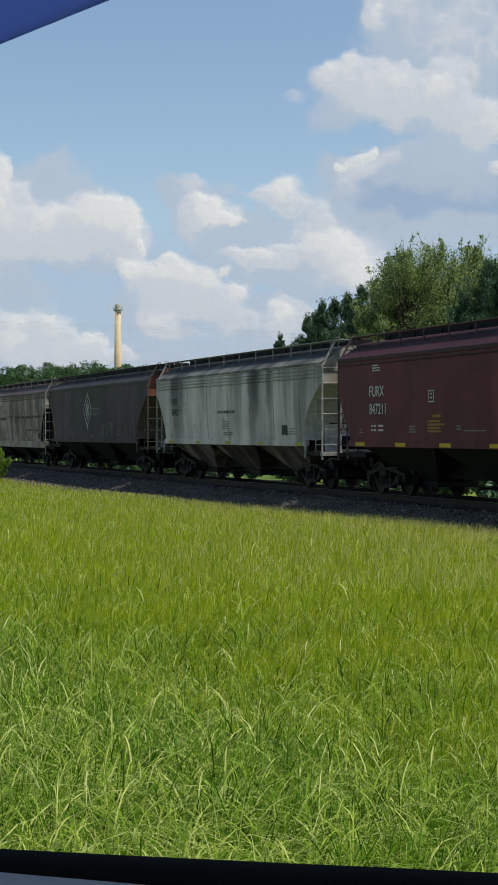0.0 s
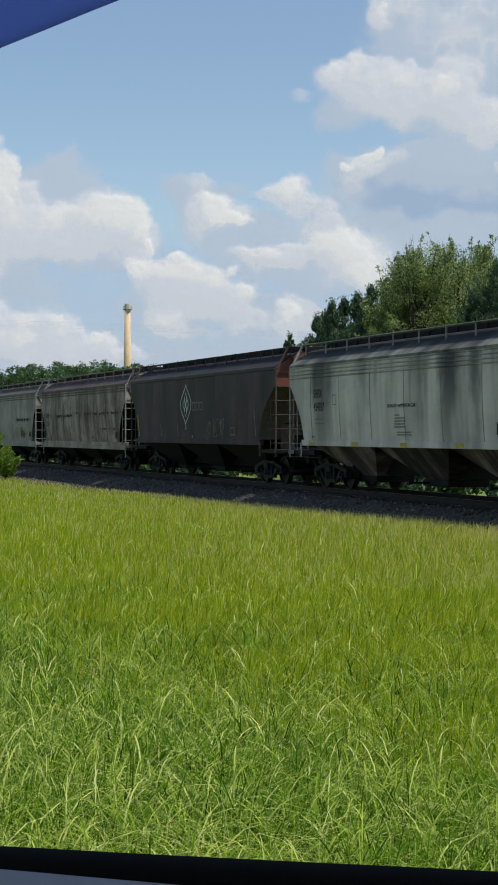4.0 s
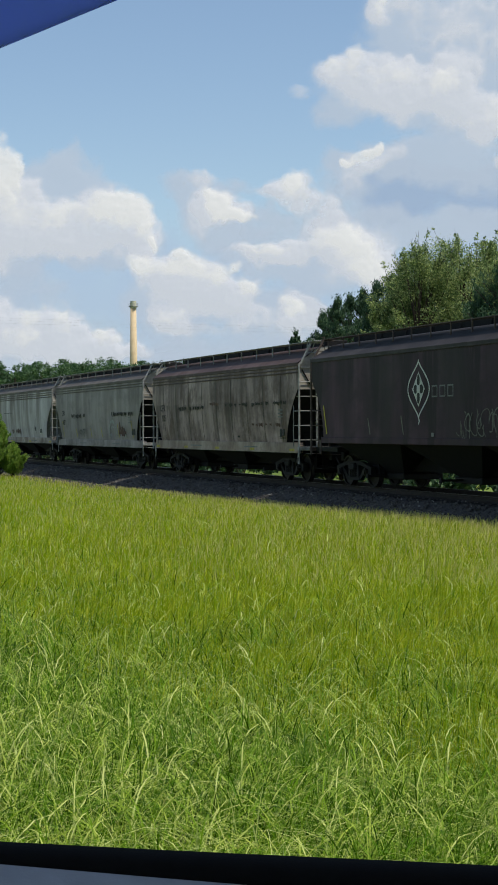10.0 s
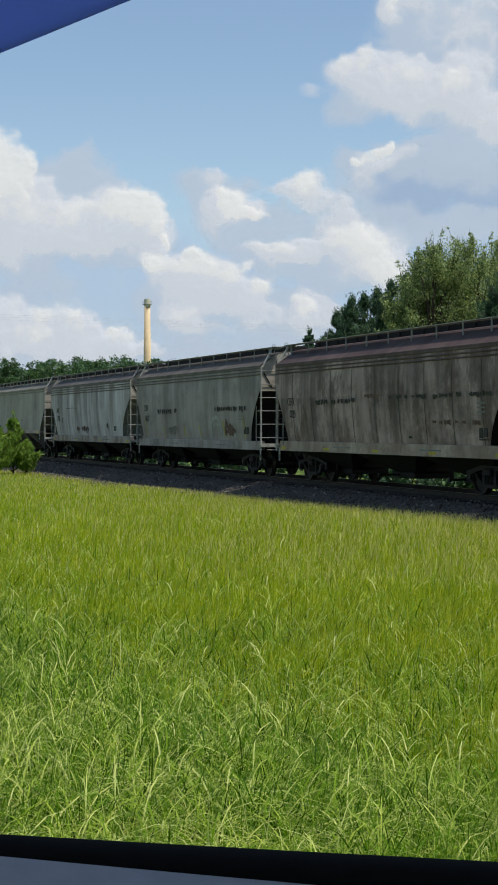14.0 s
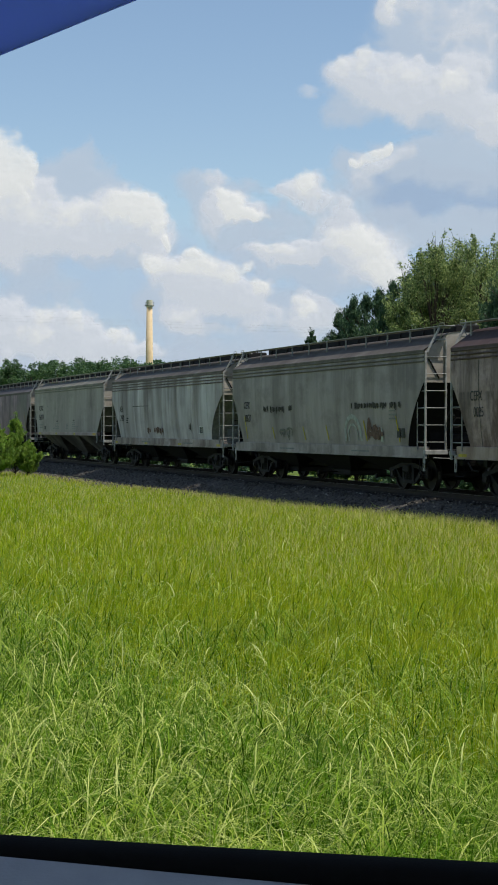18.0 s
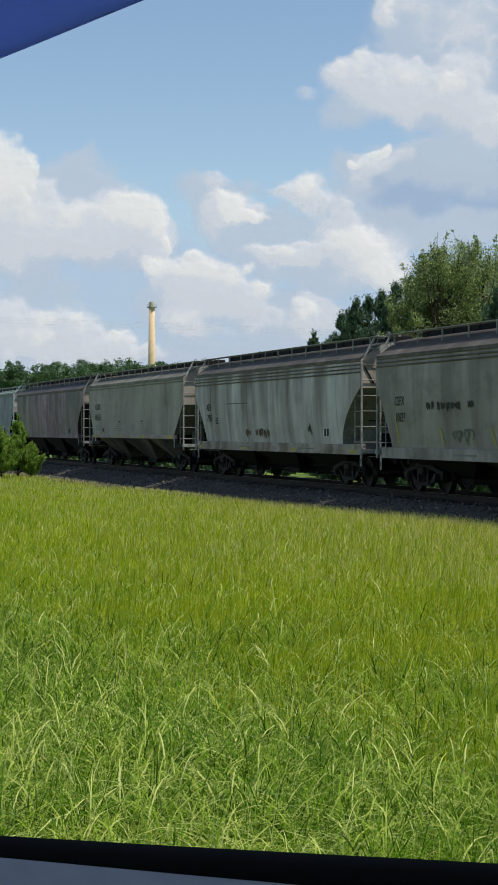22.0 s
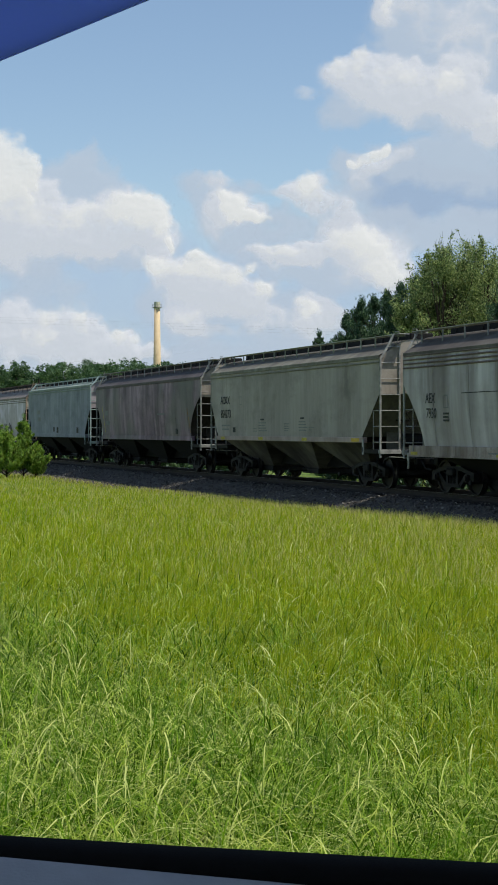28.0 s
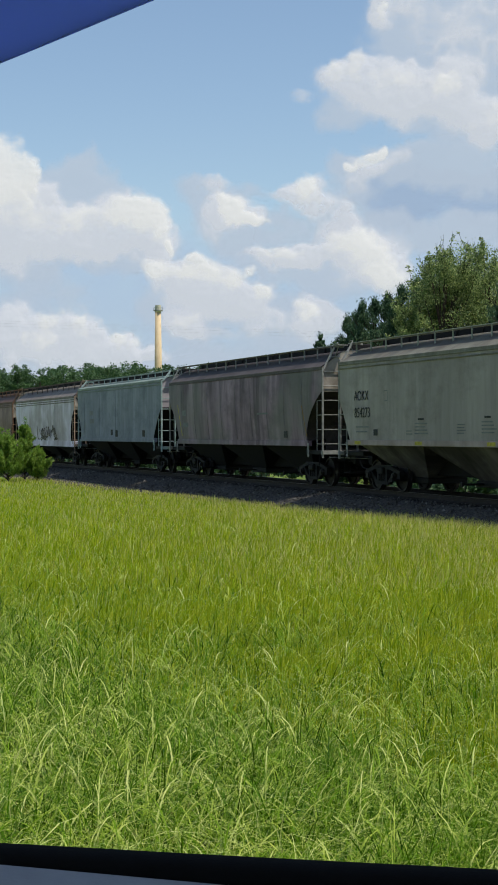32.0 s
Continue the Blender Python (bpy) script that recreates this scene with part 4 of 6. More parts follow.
outline("red", [(-2.28, 2.50), (-2.02, 2.50), (-2.02, 2.78), (-2.28, 2.78)], 0.03, WHITE_MARK, "framed_mark")
lines("red", -2.2, 2.68, 0.10, 2, WHITE_MARK, 0.04, 0.1)
lines("red", -0.8, 1.86, 0.25, 2, GREY_MARK, 0.03, 0.07)
lines("red", -0.4, 1.75, 1.1, 1, GREY_MARK, 0.03)
lines("red", 3.0, 1.95, 0.9, 4, GREY_MARK, 0.04, 0.09)
# pale grey car
words("grey", "454927", -6.2, 2.35, 0.27, DARK_MARK, 0.72)
words("grey", "SHPX", -6.2, 2.74, 0.27, DARK_MARK, 0.72)
lines("grey", -6.1, 2.08, 0.8, 2, GREY_MARK, 0.05, 0.13)
outline("grey", [(-4.75, 2.52), (-4.5, 2.52), (-4.5, 2.8), (-4.75, 2.8)], 0.025, GREY_MARK, "framed_mark")
words("grey", "DO NOT HAMMER ON CAR", -1.0, 2.38, 0.105, WORN_MARK, 0.95)
lines("grey", -0.6, 2.16, 0.35, 1, GREY_MARK, 0.03, 0.08)
lines("grey", -0.6, 2.08, 0.85, 4, GREY_MARK, 0.03, 0.08)
lines("grey", -0.5, 1.70, 1.0, 2, GREY_MARK, 0.03, 0.07)
sign("grey", 5.18, 1.80, 0.44, 0.30, DARK_MARK)
lines("grey", 5.6, 1.82, 0.5, 3, GREY_MARK, 0.03, 0.08)
lines("grey", -6.5, 1.55, 0.3, 1, ORANGE_MARK, 0.05)
# black car
leaf_side = [(0.63 * math.cos(math.pi / 2 * q / 10) ** 1.35, 2.74 + 0.074 * q) for q in range(-10, 11)]
outline("black", [(-0.91 + w, z) for w, z in leaf_side] + [(-0.91 - w, z) for w, z in leaf_side[-2:0:-1]], 0.05, WHITE_MARK, "emblem", "white outlined leaf-shaped emblem")
outline("black", [(-0.91, 1.99), (-0.86, 1.90), (-0.92, 1.82)], 0.05, WHITE_MARK, "emblem_stem", closed=False)


def patch(key, points, material, name, lift):
    """A flat painted shape on the side that faces the road."""
    spec = CARS[key]
    bm = B()
    bm.faces.new([bm.verts.new((x, skin(spec, z) - lift, z)) for x, z in points])
    part(name, bm, material, spec["car"])


patch("black", [(-0.91, 2.28), (-0.54, 2.74), (-0.91, 3.20), (-1.28, 2.74)], WHITE_MARK, "emblem_field", 0.004)
for dx, dz, rx, rz in ((0, 0.22, 0.085, 0.17), (0, -0.22, 0.085, 0.17), (0.17, 0, 0.12, 0.12), (-0.17, 0, 0.12, 0.12)):
    patch("black", [(-0.91 + dx + rx * math.cos(q * math.tau / 12), 2.74 + dz + rz * math.sin(q * math.tau / 12)) for q in range(12)], DARK_MARK, "emblem_petal", 0.007)
patch("black", [(-1.0, 2.64), (-0.82, 2.64), (-0.82, 2.84), (-1.0, 2.84)], WHITE_MARK, "emblem_heart", 0.010)
for k in range(3):
    outline("black", [(-0.12 + k * 0.44, 2.53), (0.16 + k * 0.44, 2.53), (0.16 + k * 0.44, 2.80), (-0.12 + k * 0.44, 2.80)], 0.035, GREY_MARK, "emblem_bar")
scrawl("black", 1.3, 1.46, 2.2, 0.75, DULL_CHALK, 3, 6, 0.045)
scrawl("black", 4.0, 1.50, 1.6, 0.8, plain("dull red spray", lin(104, 66, 54)), 5, 4, 0.045)
outline("black", [(4.1, 1.62), (4.55, 1.62), (4.55, 1.86), (4.1, 1.86)], 0.035, GREY_MARK, "framed_mark")
stroke("black", -7.22, 1.55, 0.85, LIME, 0.25, 0.07)
stroke("black", -4.05, 1.55, 0.45, DULL_CHALK, 0.15, 0.05)
stroke("black", -1.9, 1.55, 0.5, DULL_CHALK, 0.15, 0.05)
stroke("black", 6.55, 1.55, 0.95, DULL_CHALK, 0.2, 0.06)
sign("black", -0.1, 1.55, 0.14, 0.10, GREY_MARK)
# rust-smeared car
smudges("rusty", -4.6, -1.4, 2.50, 0.17, 12, SMUDGE, 2)
smudges("rusty", 1.0, 7.0, 2.55, 0.12, 18, SMUDGE, 4)
smudges("rusty", -0.8, 0.4, 2.62, 0.12, 3, BROWN_SMUDGE, 6)
smudges("rusty", 3.6, 6.4, 1.85, 0.12, 7, BROWN_SMUDGE, 77)
words("rusty", "CEFX", -6.9, 2.42, 0.26, WORN_MARK, 0.75)
words("rusty", "0025", -6.75, 2.02, 0.26, WORN_MARK, 0.75)
sign("rusty", 6.30, 1.58, 0.18, 0.26, DARK_MARK)
sign("rusty", 6.54, 1.60, 0.18, 0.22, WORN_MARK)
lines("rusty", 6.16, 1.40, 0.52, 1, DARK_MARK, 0.03)
lines("rusty", 6.2, 2.3, 0.5, 3, GREY_MARK, 0.04, 0.11)
lines("rusty", 2.1, 1.42, 0.3, 1, DARK_MARK, 0.06)
# grey-green car
words("green", "CEFX", -6.62, 2.40, 0.26, WORN_MARK, 0.72)
words("green", "10627", -6.62, 1.95, 0.26, WORN_MARK, 0.72)
smudges("green", -4.7, -2.0, 2.36, 0.23, 9, SMUDGE, 21)
smudges("green", 2.9, 6.4, 2.38, 0.19, 15, SMUDGE, 22)
for x, h in ((-6.55, 0.75), (-3.8, 0.4), (-1.0, 0.42), (0.95, 0.45), (3.85, 0.6), (6.1, 0.7)):
    stroke("green", x, 1.36, h, LIME, 0.14, 0.07)
for r, wide in ((0.58, 0.15), (0.34, 0.07)):
    outline("green", [(2.95 - r, 1.34)] + [(2.95 - r * math.cos(q * math.pi / 10), 1.52 + r * 0.95 * math.sin(q * math.pi / 10)) for q in range(11)] + [(2.95 + r, 1.36)], wide, CHALK, "spray_arc", closed=False)
scrawl("green", 4.1, 1.40, 0.9, 0.62, BROWN_SMUDGE, 9, 3, 0.22)
outline("green", [(4.98, 1.34), (5.02, 1.52), (4.96, 1.74)], 0.17, CHALK, "spray_arc", closed=False)
scrawl("green", -3.1, 1.36, 0.9, 0.45, DULL_CHALK, 10, 2, 0.12)
sign("green", 6.15, 1.60, 0.22, 0.26, DARK_MARK)
sign("green", 6.42, 1.60, 0.22, 0.26, DARK_MARK)
lines("green", 5.6, 2.2, 0.5, 3, GREY_MARK, 0.04, 0.11)
outline("green", [(-3.5, 2.1), (-3.25, 2.1), (-3.25, 2.36), (-3.5, 2.36)], 0.025, GREY_MARK, "framed_mark")
# streaked blue-grey car
sign("wavy", 5.26, 1.64, 0.52, 0.30, WHITE_MARK)
sign("wavy", 5.16, 1.64, 0.16, 0.24, DARK_MARK).location.y = -0.006
sign("wavy", 5.38, 1.64, 0.16, 0.24, DARK_MARK).location.y = -0.006
words("wavy", "AEX", -6.62, 2.43, 0.28, WORN_MARK, 0.8)
words("wavy", "7930", -6.62, 2.03, 0.28, WORN_MARK, 0.8)
lines("wavy", -5.6, 2.12, 0.4, 3, WORN_MARK, 0.05, 0.09)
outline("wavy", [(-5.55, 2.3), (-5.3, 2.3), (-5.3, 2.62), (-5.55, 2.62)], 0.025, GREY_MARK, "framed_mark")
outline("wavy", [(-4.5, 2.66), (-3.2, 2.665), (-1.9, 2.66)], 0.022, WORN_MARK, "scratch", closed=False)
smudges("wavy", 3.3, 4.0, 1.75, 0.3, 4, SMUDGE, 31)
smudges("wavy", -2.6, 0.2, 1.62, 0.28, 9, BROWN_SMUDGE, 32)
# grey-olive car
words("olive", "AOKX", -6.680000000000001, 2.66, 0.30, DARK_MARK, 0.92)
words("olive", "854273", -6.65, 2.16, 0.31, DARK_MARK, 0.92)
lines("olive", -6.5, 1.86, 1.0, 2, GREY_MARK, 0.045, 0.14)
sign("olive", -5.1, 1.72, 0.26, 0.18, DARK_MARK)
lines("olive", -2.25, 2.05, 0.45, 1, DARK_MARK, 0.05)
lines("olive", -2.45, 1.94, 0.85, 4, GREY_MARK, 0.035, 0.09)
lines("olive", -3.0, 1.74, 0.4, 2, GREY_MARK, 0.03, 0.08)
lines("olive", 0.1, 1.90, 0.5, 4, GREY_MARK, 0.03, 0.075)
lines("olive", 1.6, 2.07, 0.45, 1, DARK_MARK, 0.05)
lines("olive", 1.45, 1.96, 0.8, 4, GREY_MARK, 0.035, 0.09)
lines("olive", 2.35, 1.78, 0.45, 2, GREY_MARK, 0.03, 0.08)
outline("olive", [(-4.5, 2.62), (-4.25, 2.62), (-4.25, 2.9), (-4.5, 2.9)], 0.02, GREY_MARK, "framed_mark")
# dark car
lines("dark", -6.75, 2.40, 0.8, 1, GREY_MARK, 0.22)
lines("dark", -6.65, 1.95, 0.9, 1, GREY_MARK, 0.22)
stroke("dark", -7.1, 1.6, 1.25, LIME, 0.35, 0.06)
stroke("dark", 6.9, 1.6, 1.0, ORANGE_MARK, 0.25, 0.05)
sign("dark", 5.1, 1.66, 0.3, 0.22, DARK_MARK)
lines("dark", 2.4, 2.35, 1.2, 1, GREY_MARK, 0.06)
# teal car
sign("teal", -0.7, 1.75, 0.3, 0.26, SMUDGE)
sign("teal", 0.2, 1.70, 0.4, 0.3, SMUDGE)
sign("teal", 5.0, 1.70, 0.4, 0.28, SMUDGE)
lines("teal", -5.2, 2.6, 0.8, 1, GREY_MARK, 0.22)
lines("teal", -5.1, 2.2, 0.9, 1, GREY_MARK, 0.22)
# off-white car
scrawl("white", -1.5, 1.36, 5.0, 0.8, plain("brown spray paint", lin(96, 84, 74)), 14, 9, 0.16)
for key in ("rusty", "green", "wavy"):
    spec = CARS[key]
    for x in (-3.2, 2.8):
        bm = box(B(), (x, -spec["width"](spec["sill"]) - 0.056, spec["sill"] - 0.18), (x + 1.3, -spec["width"](spec["sill"]) - 0.0505, spec["sill"] - 0.14))
        part("stencil_bar", bm, GREY_MARK, spec["car"])


# ---- far things ----
def make_chimney():
    ch = new("chimney")
    tagged(ch, "tall tapered cream-yellow chimney with a ringed platform", "chimney")
    ch.location = (-0.0829 * 420, 420, 0)
    paint = p3("cream yellow chimney paint", (204, 184, 148), (186, 160, 122), 12.0, CLEAN, streak=0.25, wide=0.3)
    top = 2.31 + 0.0787 * 420
    bm = rod(B(), (0, 0, 0), (0, 0, top), 1.28, 28, 0.76)
    part("shaft", bm, paint, ch, "", True)
    bm = rod(B(), (0, 0, top - 0.9), (0, 0, top + 1.0), 0.86, 24, 0.80)
    part("cap", bm, plain("pale cap", lin(205, 200, 180)), ch)
    ring = B()
    rod(ring, (0, 0, top - 0.55), (0, 0, top - 0.35), 1.26, 24)
    part("platform", ring, GREY_FRAME, ch)
    for k in range(14):
        a = k * math.tau / 14
        part("railing_post", rod(B(), (1.22 * math.cos(a), 1.22 * math.sin(a), top - 0.35), (1.22 * math.cos(a), 1.22 * math.sin(a), top + 0.35), 0.02, 5), GREY_FRAME, ch)
    bm = B()
    for k in range(14):
        a, b = k * math.tau / 14, (k + 1) * math.tau / 14
        rod(bm, (1.22 * math.cos(a), 1.22 * math.sin(a), top + 0.35), (1.22 * math.cos(b), 1.22 * math.sin(b), top + 0.35), 0.025, 5)
    part("railing", bm, GREY_FRAME, ch)


make_chimney()


# ---- trees ----
def leaf_material(name, dark, mid, bright, through=0.35):
    m = Mat(name, 0.6)
    geo = m.n("NewGeometry")
    c = m.ramp(geo.outputs["Random Per Island"], [(0.0, lin(*dark)), (0.55, lin(*mid)), (1.0, lin(*bright))])
    m.colour(c)
    out = m.t.nodes["Material Output"]
    tr = m.n("BsdfTranslucent")
    m.l(c, tr.inputs[0])
    mixer = m.t.nodes.new("ShaderNodeMixShader")
    mixer.inputs[0].default_value = through
    m.l(m.b.outputs[0], mixer.inputs[1])
    m.l(tr.outputs[0], mixer.inputs[2])
    m.l(mixer.outputs[0], out.inputs[0])
    return m.m


LEAF_BROAD = leaf_material("broad leaves", (70, 94, 50), (120, 142, 80), (190, 198, 126), 0.5)
LEAF_PINE = leaf_material("pine needles", (36, 62, 42), (60, 92, 62), (98, 124, 80), 0.35)
LEAF_FAR = leaf_material("far foliage", (44, 72, 40), (64, 96, 54), (96, 122, 70), 0.35)
LEAF_SAPLING = leaf_material("sapling needles", (72, 108, 34), (118, 152, 52), (180, 200, 90), 0.5)
BARK = plain("tree bark", lin(74, 62, 52), 0.9, 0.0, 0.5, 5)


def leaves(rng, centres, spread, count, size, long=1.8, up=0.0):
    """Small diamond leaves scattered round the given clump centres."""
    k = len(centres)
    pick = rng.integers(0, k, count)
    d = rng.normal(0, 1, (count, 3))
    d /= np.linalg.norm(d, axis=1)[:, None]
    c = np.asarray(centres)[pick] + d * (rng.random(count) ** 0.45)[:, None] * np.asarray(spread)[pick][:, None] * np.array([1, 1, 0.75])
    a = rng.normal(0, 1, (count, 3)) + np.array([0, 0, up])
    a /= np.linalg.norm(a, axis=1)[:, None]
    b = np.cross(a, rng.normal(0, 1, (count, 3)))
    b /= np.linalg.norm(b, axis=1)[:, None]
    s = (size * rng.uniform(0.6, 1.3, count))[:, None]
    v = np.stack([c - a * s * long / 2, c + b * s / 2, c + a * s * long / 2, c - b * s / 2], 1).reshape(-1, 3)
    return v, np.arange(count * 4).reshape(-1, 4)


def broad_tree(x, y, h, w, seed, label, n=66000, leaf=0.052, mat=None):
    """A leafy tree: limbs that fork into the crown, close clumps of leaves and thin shoots above its outline."""
    rng = np.random.default_rng(seed)
    z0 = float(ground_height(x, y))
    tree = new("tree")
    tagged(tree, label, "tree")
    tree.location = (x, y, z0)
    bm, twigs = B(), B()
    rod(bm, (0, 0, -0.2), (0, 0, h * 0.40), 0.016 * h, 9, 0.011 * h)
    rod(bm, (0, 0, h * 0.40), (0.1, 0, h * 0.82), 0.011 * h, 7, 0.003 * h)
    tips = []
    for k in range(150):
        u = 0.02 + 0.98 * rng.random() ** 0.55
        a = rng.uniform(0, 6.28)
        r = w / 2 * math.sqrt(max(0.04, 1 - (max(0, u - 0.4) / 0.66) ** 2)) * rng.uniform(0.25, 1.0) ** 0.6
        tips.append((r * math.cos(a), r * math.sin(a), h * (0.06 + 0.82 * u)))
    for p in tips[::2]:
        root = (0, 0, max(h * 0.08, p[2] * 0.66))
        rod(bm, root, p, 0.0035 * h, 5, 0.001 * h)
    part("trunk", bm, BARK, tree, "", False)
    centres = list(tips)
    spread = [rng.uniform(0.10, 0.17) * w for _ in tips]
    # thin shoots that stand out of the outline
    for k in range(190):
        p = Vector(tips[rng.integers(0, len(tips))])
        out = Vector((p.x, p.y, max(0, p.z - h * 0.5) * 0.8)).normalized() + Vector((rng.normal(0, 0.4), rng.normal(0, 0.4), 0.9))
        out.normalize()
        reach = rng.uniform(0.6, 1.75)
        rod(twigs, p, p + out * reach, 0.014, 4, 0.005)
        for e in rng.uniform(0.05, 1.0, 15):
            centres.append(tuple(p + out * reach * e + Vector(rng.normal(0, 0.09 * (1.2 - e), 3))))
            spread.append(0.36 - 0.28 * e)
    tagged(part("brushwood", twigs, BARK, tree), kind="stuff")
    wt = np.array([s ** 2.0 for s in spread])
    idx = rng.choice(len(centres), 5000, p=wt / wt.sum())
    v, f = leaves(rng, [centres[i] for i in idx], [spread[i] for i in idx], n, leaf, up=0.4)
    raw("crown", v, f, mat or LEAF_BROAD, tree)
    return tree


def pine_tree(x, y, h, w, seed, label, n=14000, mat=None, leaf=0.036, low=0.12):
    rng = np.random.default_rng(seed)
    z0 = float(ground_height(x, y))
    tree = new("pine_tree")
    tagged(tree, label, "pine tree")
    tree.location = (x, y, z0)
    bm = B()
    rod(bm, (0, 0, -0.2), (0, 0, h * 0.97), 0.018 * h, 9, 0.003 * h)
    centres, spread = [(0, 0, h * 0.985)], [0.05 * w + 0.1]
    for k in range(74):
        u = rng.random() ** 0.62
        a = rng.uniform(0, 6.28)
        r = w / 2 * (1 - u) ** 0.9 * rng.uniform(0.4, 1.2) + 0.04
        z = h * (low + (0.95 - low) * u)
        tip = (r * math.cos(a), r * math.sin(a), z + r * rng.uniform(0.5, 1.2))
        rod(bm, (0, 0, z), tip, 0.006 * h, 5, 0.0015 * h)
        for e, sp in ((1.0, 0.10), (0.8, 0.13), (0.55, 0.16), (0.3, 0.16)):
            centres.append((tip[0] * e, tip[1] * e, z + (tip[2] - z) * e + 0.1))
            spread.append(sp * w * rng.uniform(0.5, 1.0) * (1.12 - 0.8 * u))
        centres.append((tip[0], tip[1], tip[2] + 0.05 * w))
        spread.append(0.04 * w)
    part("trunk", bm, BARK, tree)
    v, f = leaves(rng, centres, spread, n, leaf, 4.4, 1.9)
    raw("crown", v, f, mat or LEAF_PINE, tree)
    return tree


def place(px, dist):
    return px / LENS * dist, dist


for px, dist, h, w, seed, n in ((270, 74, 11.2, 4.4, 21, 56000), (350, 76, 12.0, 7.2, 22, 86000), (500, 72, 10.6, 9.4, 23, 12000), (445, 80, 12.0, 8.4, 24, 60000), (350, 88, 12.4, 8.0, 26, 30000)):
    x, y = place(px, dist)
    broad_tree(x, y, h, w, seed, "tall leafy green tree behind the railway line", n)
for px, dist, h, w, seed in ((104, 82, 7.9, 3.2, 31), (130, 80, 8.5, 3.6, 32), (152, 83, 8.9, 3.6, 38), (174, 84, 9.2, 4.0, 33), (200, 80, 9.3, 4.0, 34), (226, 83, 10.0, 4.2, 39), (250, 82, 9.9, 4.4, 35), (285, 90, 10.2, 5.4, 50), (345, 92, 10.8, 6.0, 51), (55, 92, 7.6, 2.3, 36), (190, 88, 9.0, 3.4, 37), (120, 86, 8.4, 2.8, 40), (380, 70, 8.0, 4.4, 47), (425, 69, 9.4, 5.0, 48), (462, 69, 10.0, 5.2, 49)):
    x, y = place(px, dist)
    pine_tree(x, y, h + 0.35, w * 1.3, seed, "dark green pine tree behind the railway line")
for px, top, w, seed in ((-40, 14.7, 2.4, 61), (-143, 13.5, 2.2, 62)):
    x, y = place(px, 252)
    pine_tree(x, y, top, w, seed, "slender pine rising above the distant wood", 2600, None, 0.10, 0.5)


# young pines at the foot of the railway bed
def sapling(x, y, h, w, seed):
    """A young pine: whorls of upswept branches with bright needle tufts."""
    rng = np.random.default_rng(seed)
    tree = new("young_pine")
    tagged(tree, "bright green young pine beside the railway bed", "pine tree", "young pines")
    tree.location = (x, y, float(ground_height(x, y)))
    bm = rod(B(), (0, 0, -0.1), (0, 0, h * 0.98), 0.035, 7, 0.008)
    cen, spr = [], []
    for k in range(120):
        u = rng.random() ** 1.1
        a = rng.uniform(0, 6.28)
        r = w / 2 * (1 - u) ** 0.7 * rng.uniform(0.45, 1.2) + 0.08
        z = h * (0.02 + 0.84 * u)
        tip = Vector((r * math.cos(a), r * math.sin(a), z + r * rng.uniform(0.6, 1.3)))
        rod(bm, (0, 0, z), tip, 0.014, 4, 0.004)
        for e in (0.45, 0.6, 0.72, 0.84, 0.94, 1.04):
            cen.append((tip.x * e, tip.y * e, z + (tip.z - z) * e))
            spr.append(0.13 - 0.06 * e)
    for e in (0.86, 0.92, 0.97, 1.02):
        cen.append((0, 0, h * e))
        spr.append(0.12)
    part("trunk", bm, BARK, tree)
    v, f = leaves(rng, cen, spr, 15000, 0.024, 7.0, 1.3)
    raw("crown", v, f, LEAF_SAPLING, tree)


for px, dist, h, w, seed in ((-470, 75, 2.95, 1.7, 41), (-500, 74, 2.4, 2.0, 42), (-526, 75, 3.0, 2.1, 43), (-448, 75, 1.6, 1.2, 44), (-556, 75, 2.8, 2.3, 46)):
    x, y = place(px, dist)
    sapling(x, y, h, w, seed)


def thicket():
    """Shrubs under the trees past the line."""
    rng = np.random.default_rng(19)
    for k in range(16):
        px = 90 + k * 36 + rng.uniform(-12, 12)
        d = rng.uniform(63, 72)
        x, y = place(px, d)
        h, w = rng.uniform(1.6, 3.2), rng.uniform(2.4, 3.6)
        bush = new("shrub")
        tagged(bush, "dense green shrub under the trees past the railway", "shrub", "shrubs under the trees")
        bush.location = (x, y, float(ground_height(x, y)))
        bm = B()
        cen, spr = [], []
        for q in range(12):
            a, r = rng.uniform(0, 6.28), w / 2 * rng.uniform(0.1, 0.85)
            tip = (r * math.cos(a), r * math.sin(a), h * rng.uniform(0.25, 0.85))
            rod(bm, (0, 0, -0.1), tip, 0.03, 4, 0.008)
            cen.append(tip)
            spr.append(rng.uniform(0.45, 0.75))
        tagged(part("stems", bm, BARK, bush), kind="stuff")
        v, f = leaves(rng, cen, spr, 2600, 0.12, 1.8, 0.3)
        raw("crown", v, f, LEAF_BROAD, bush)


thicket()


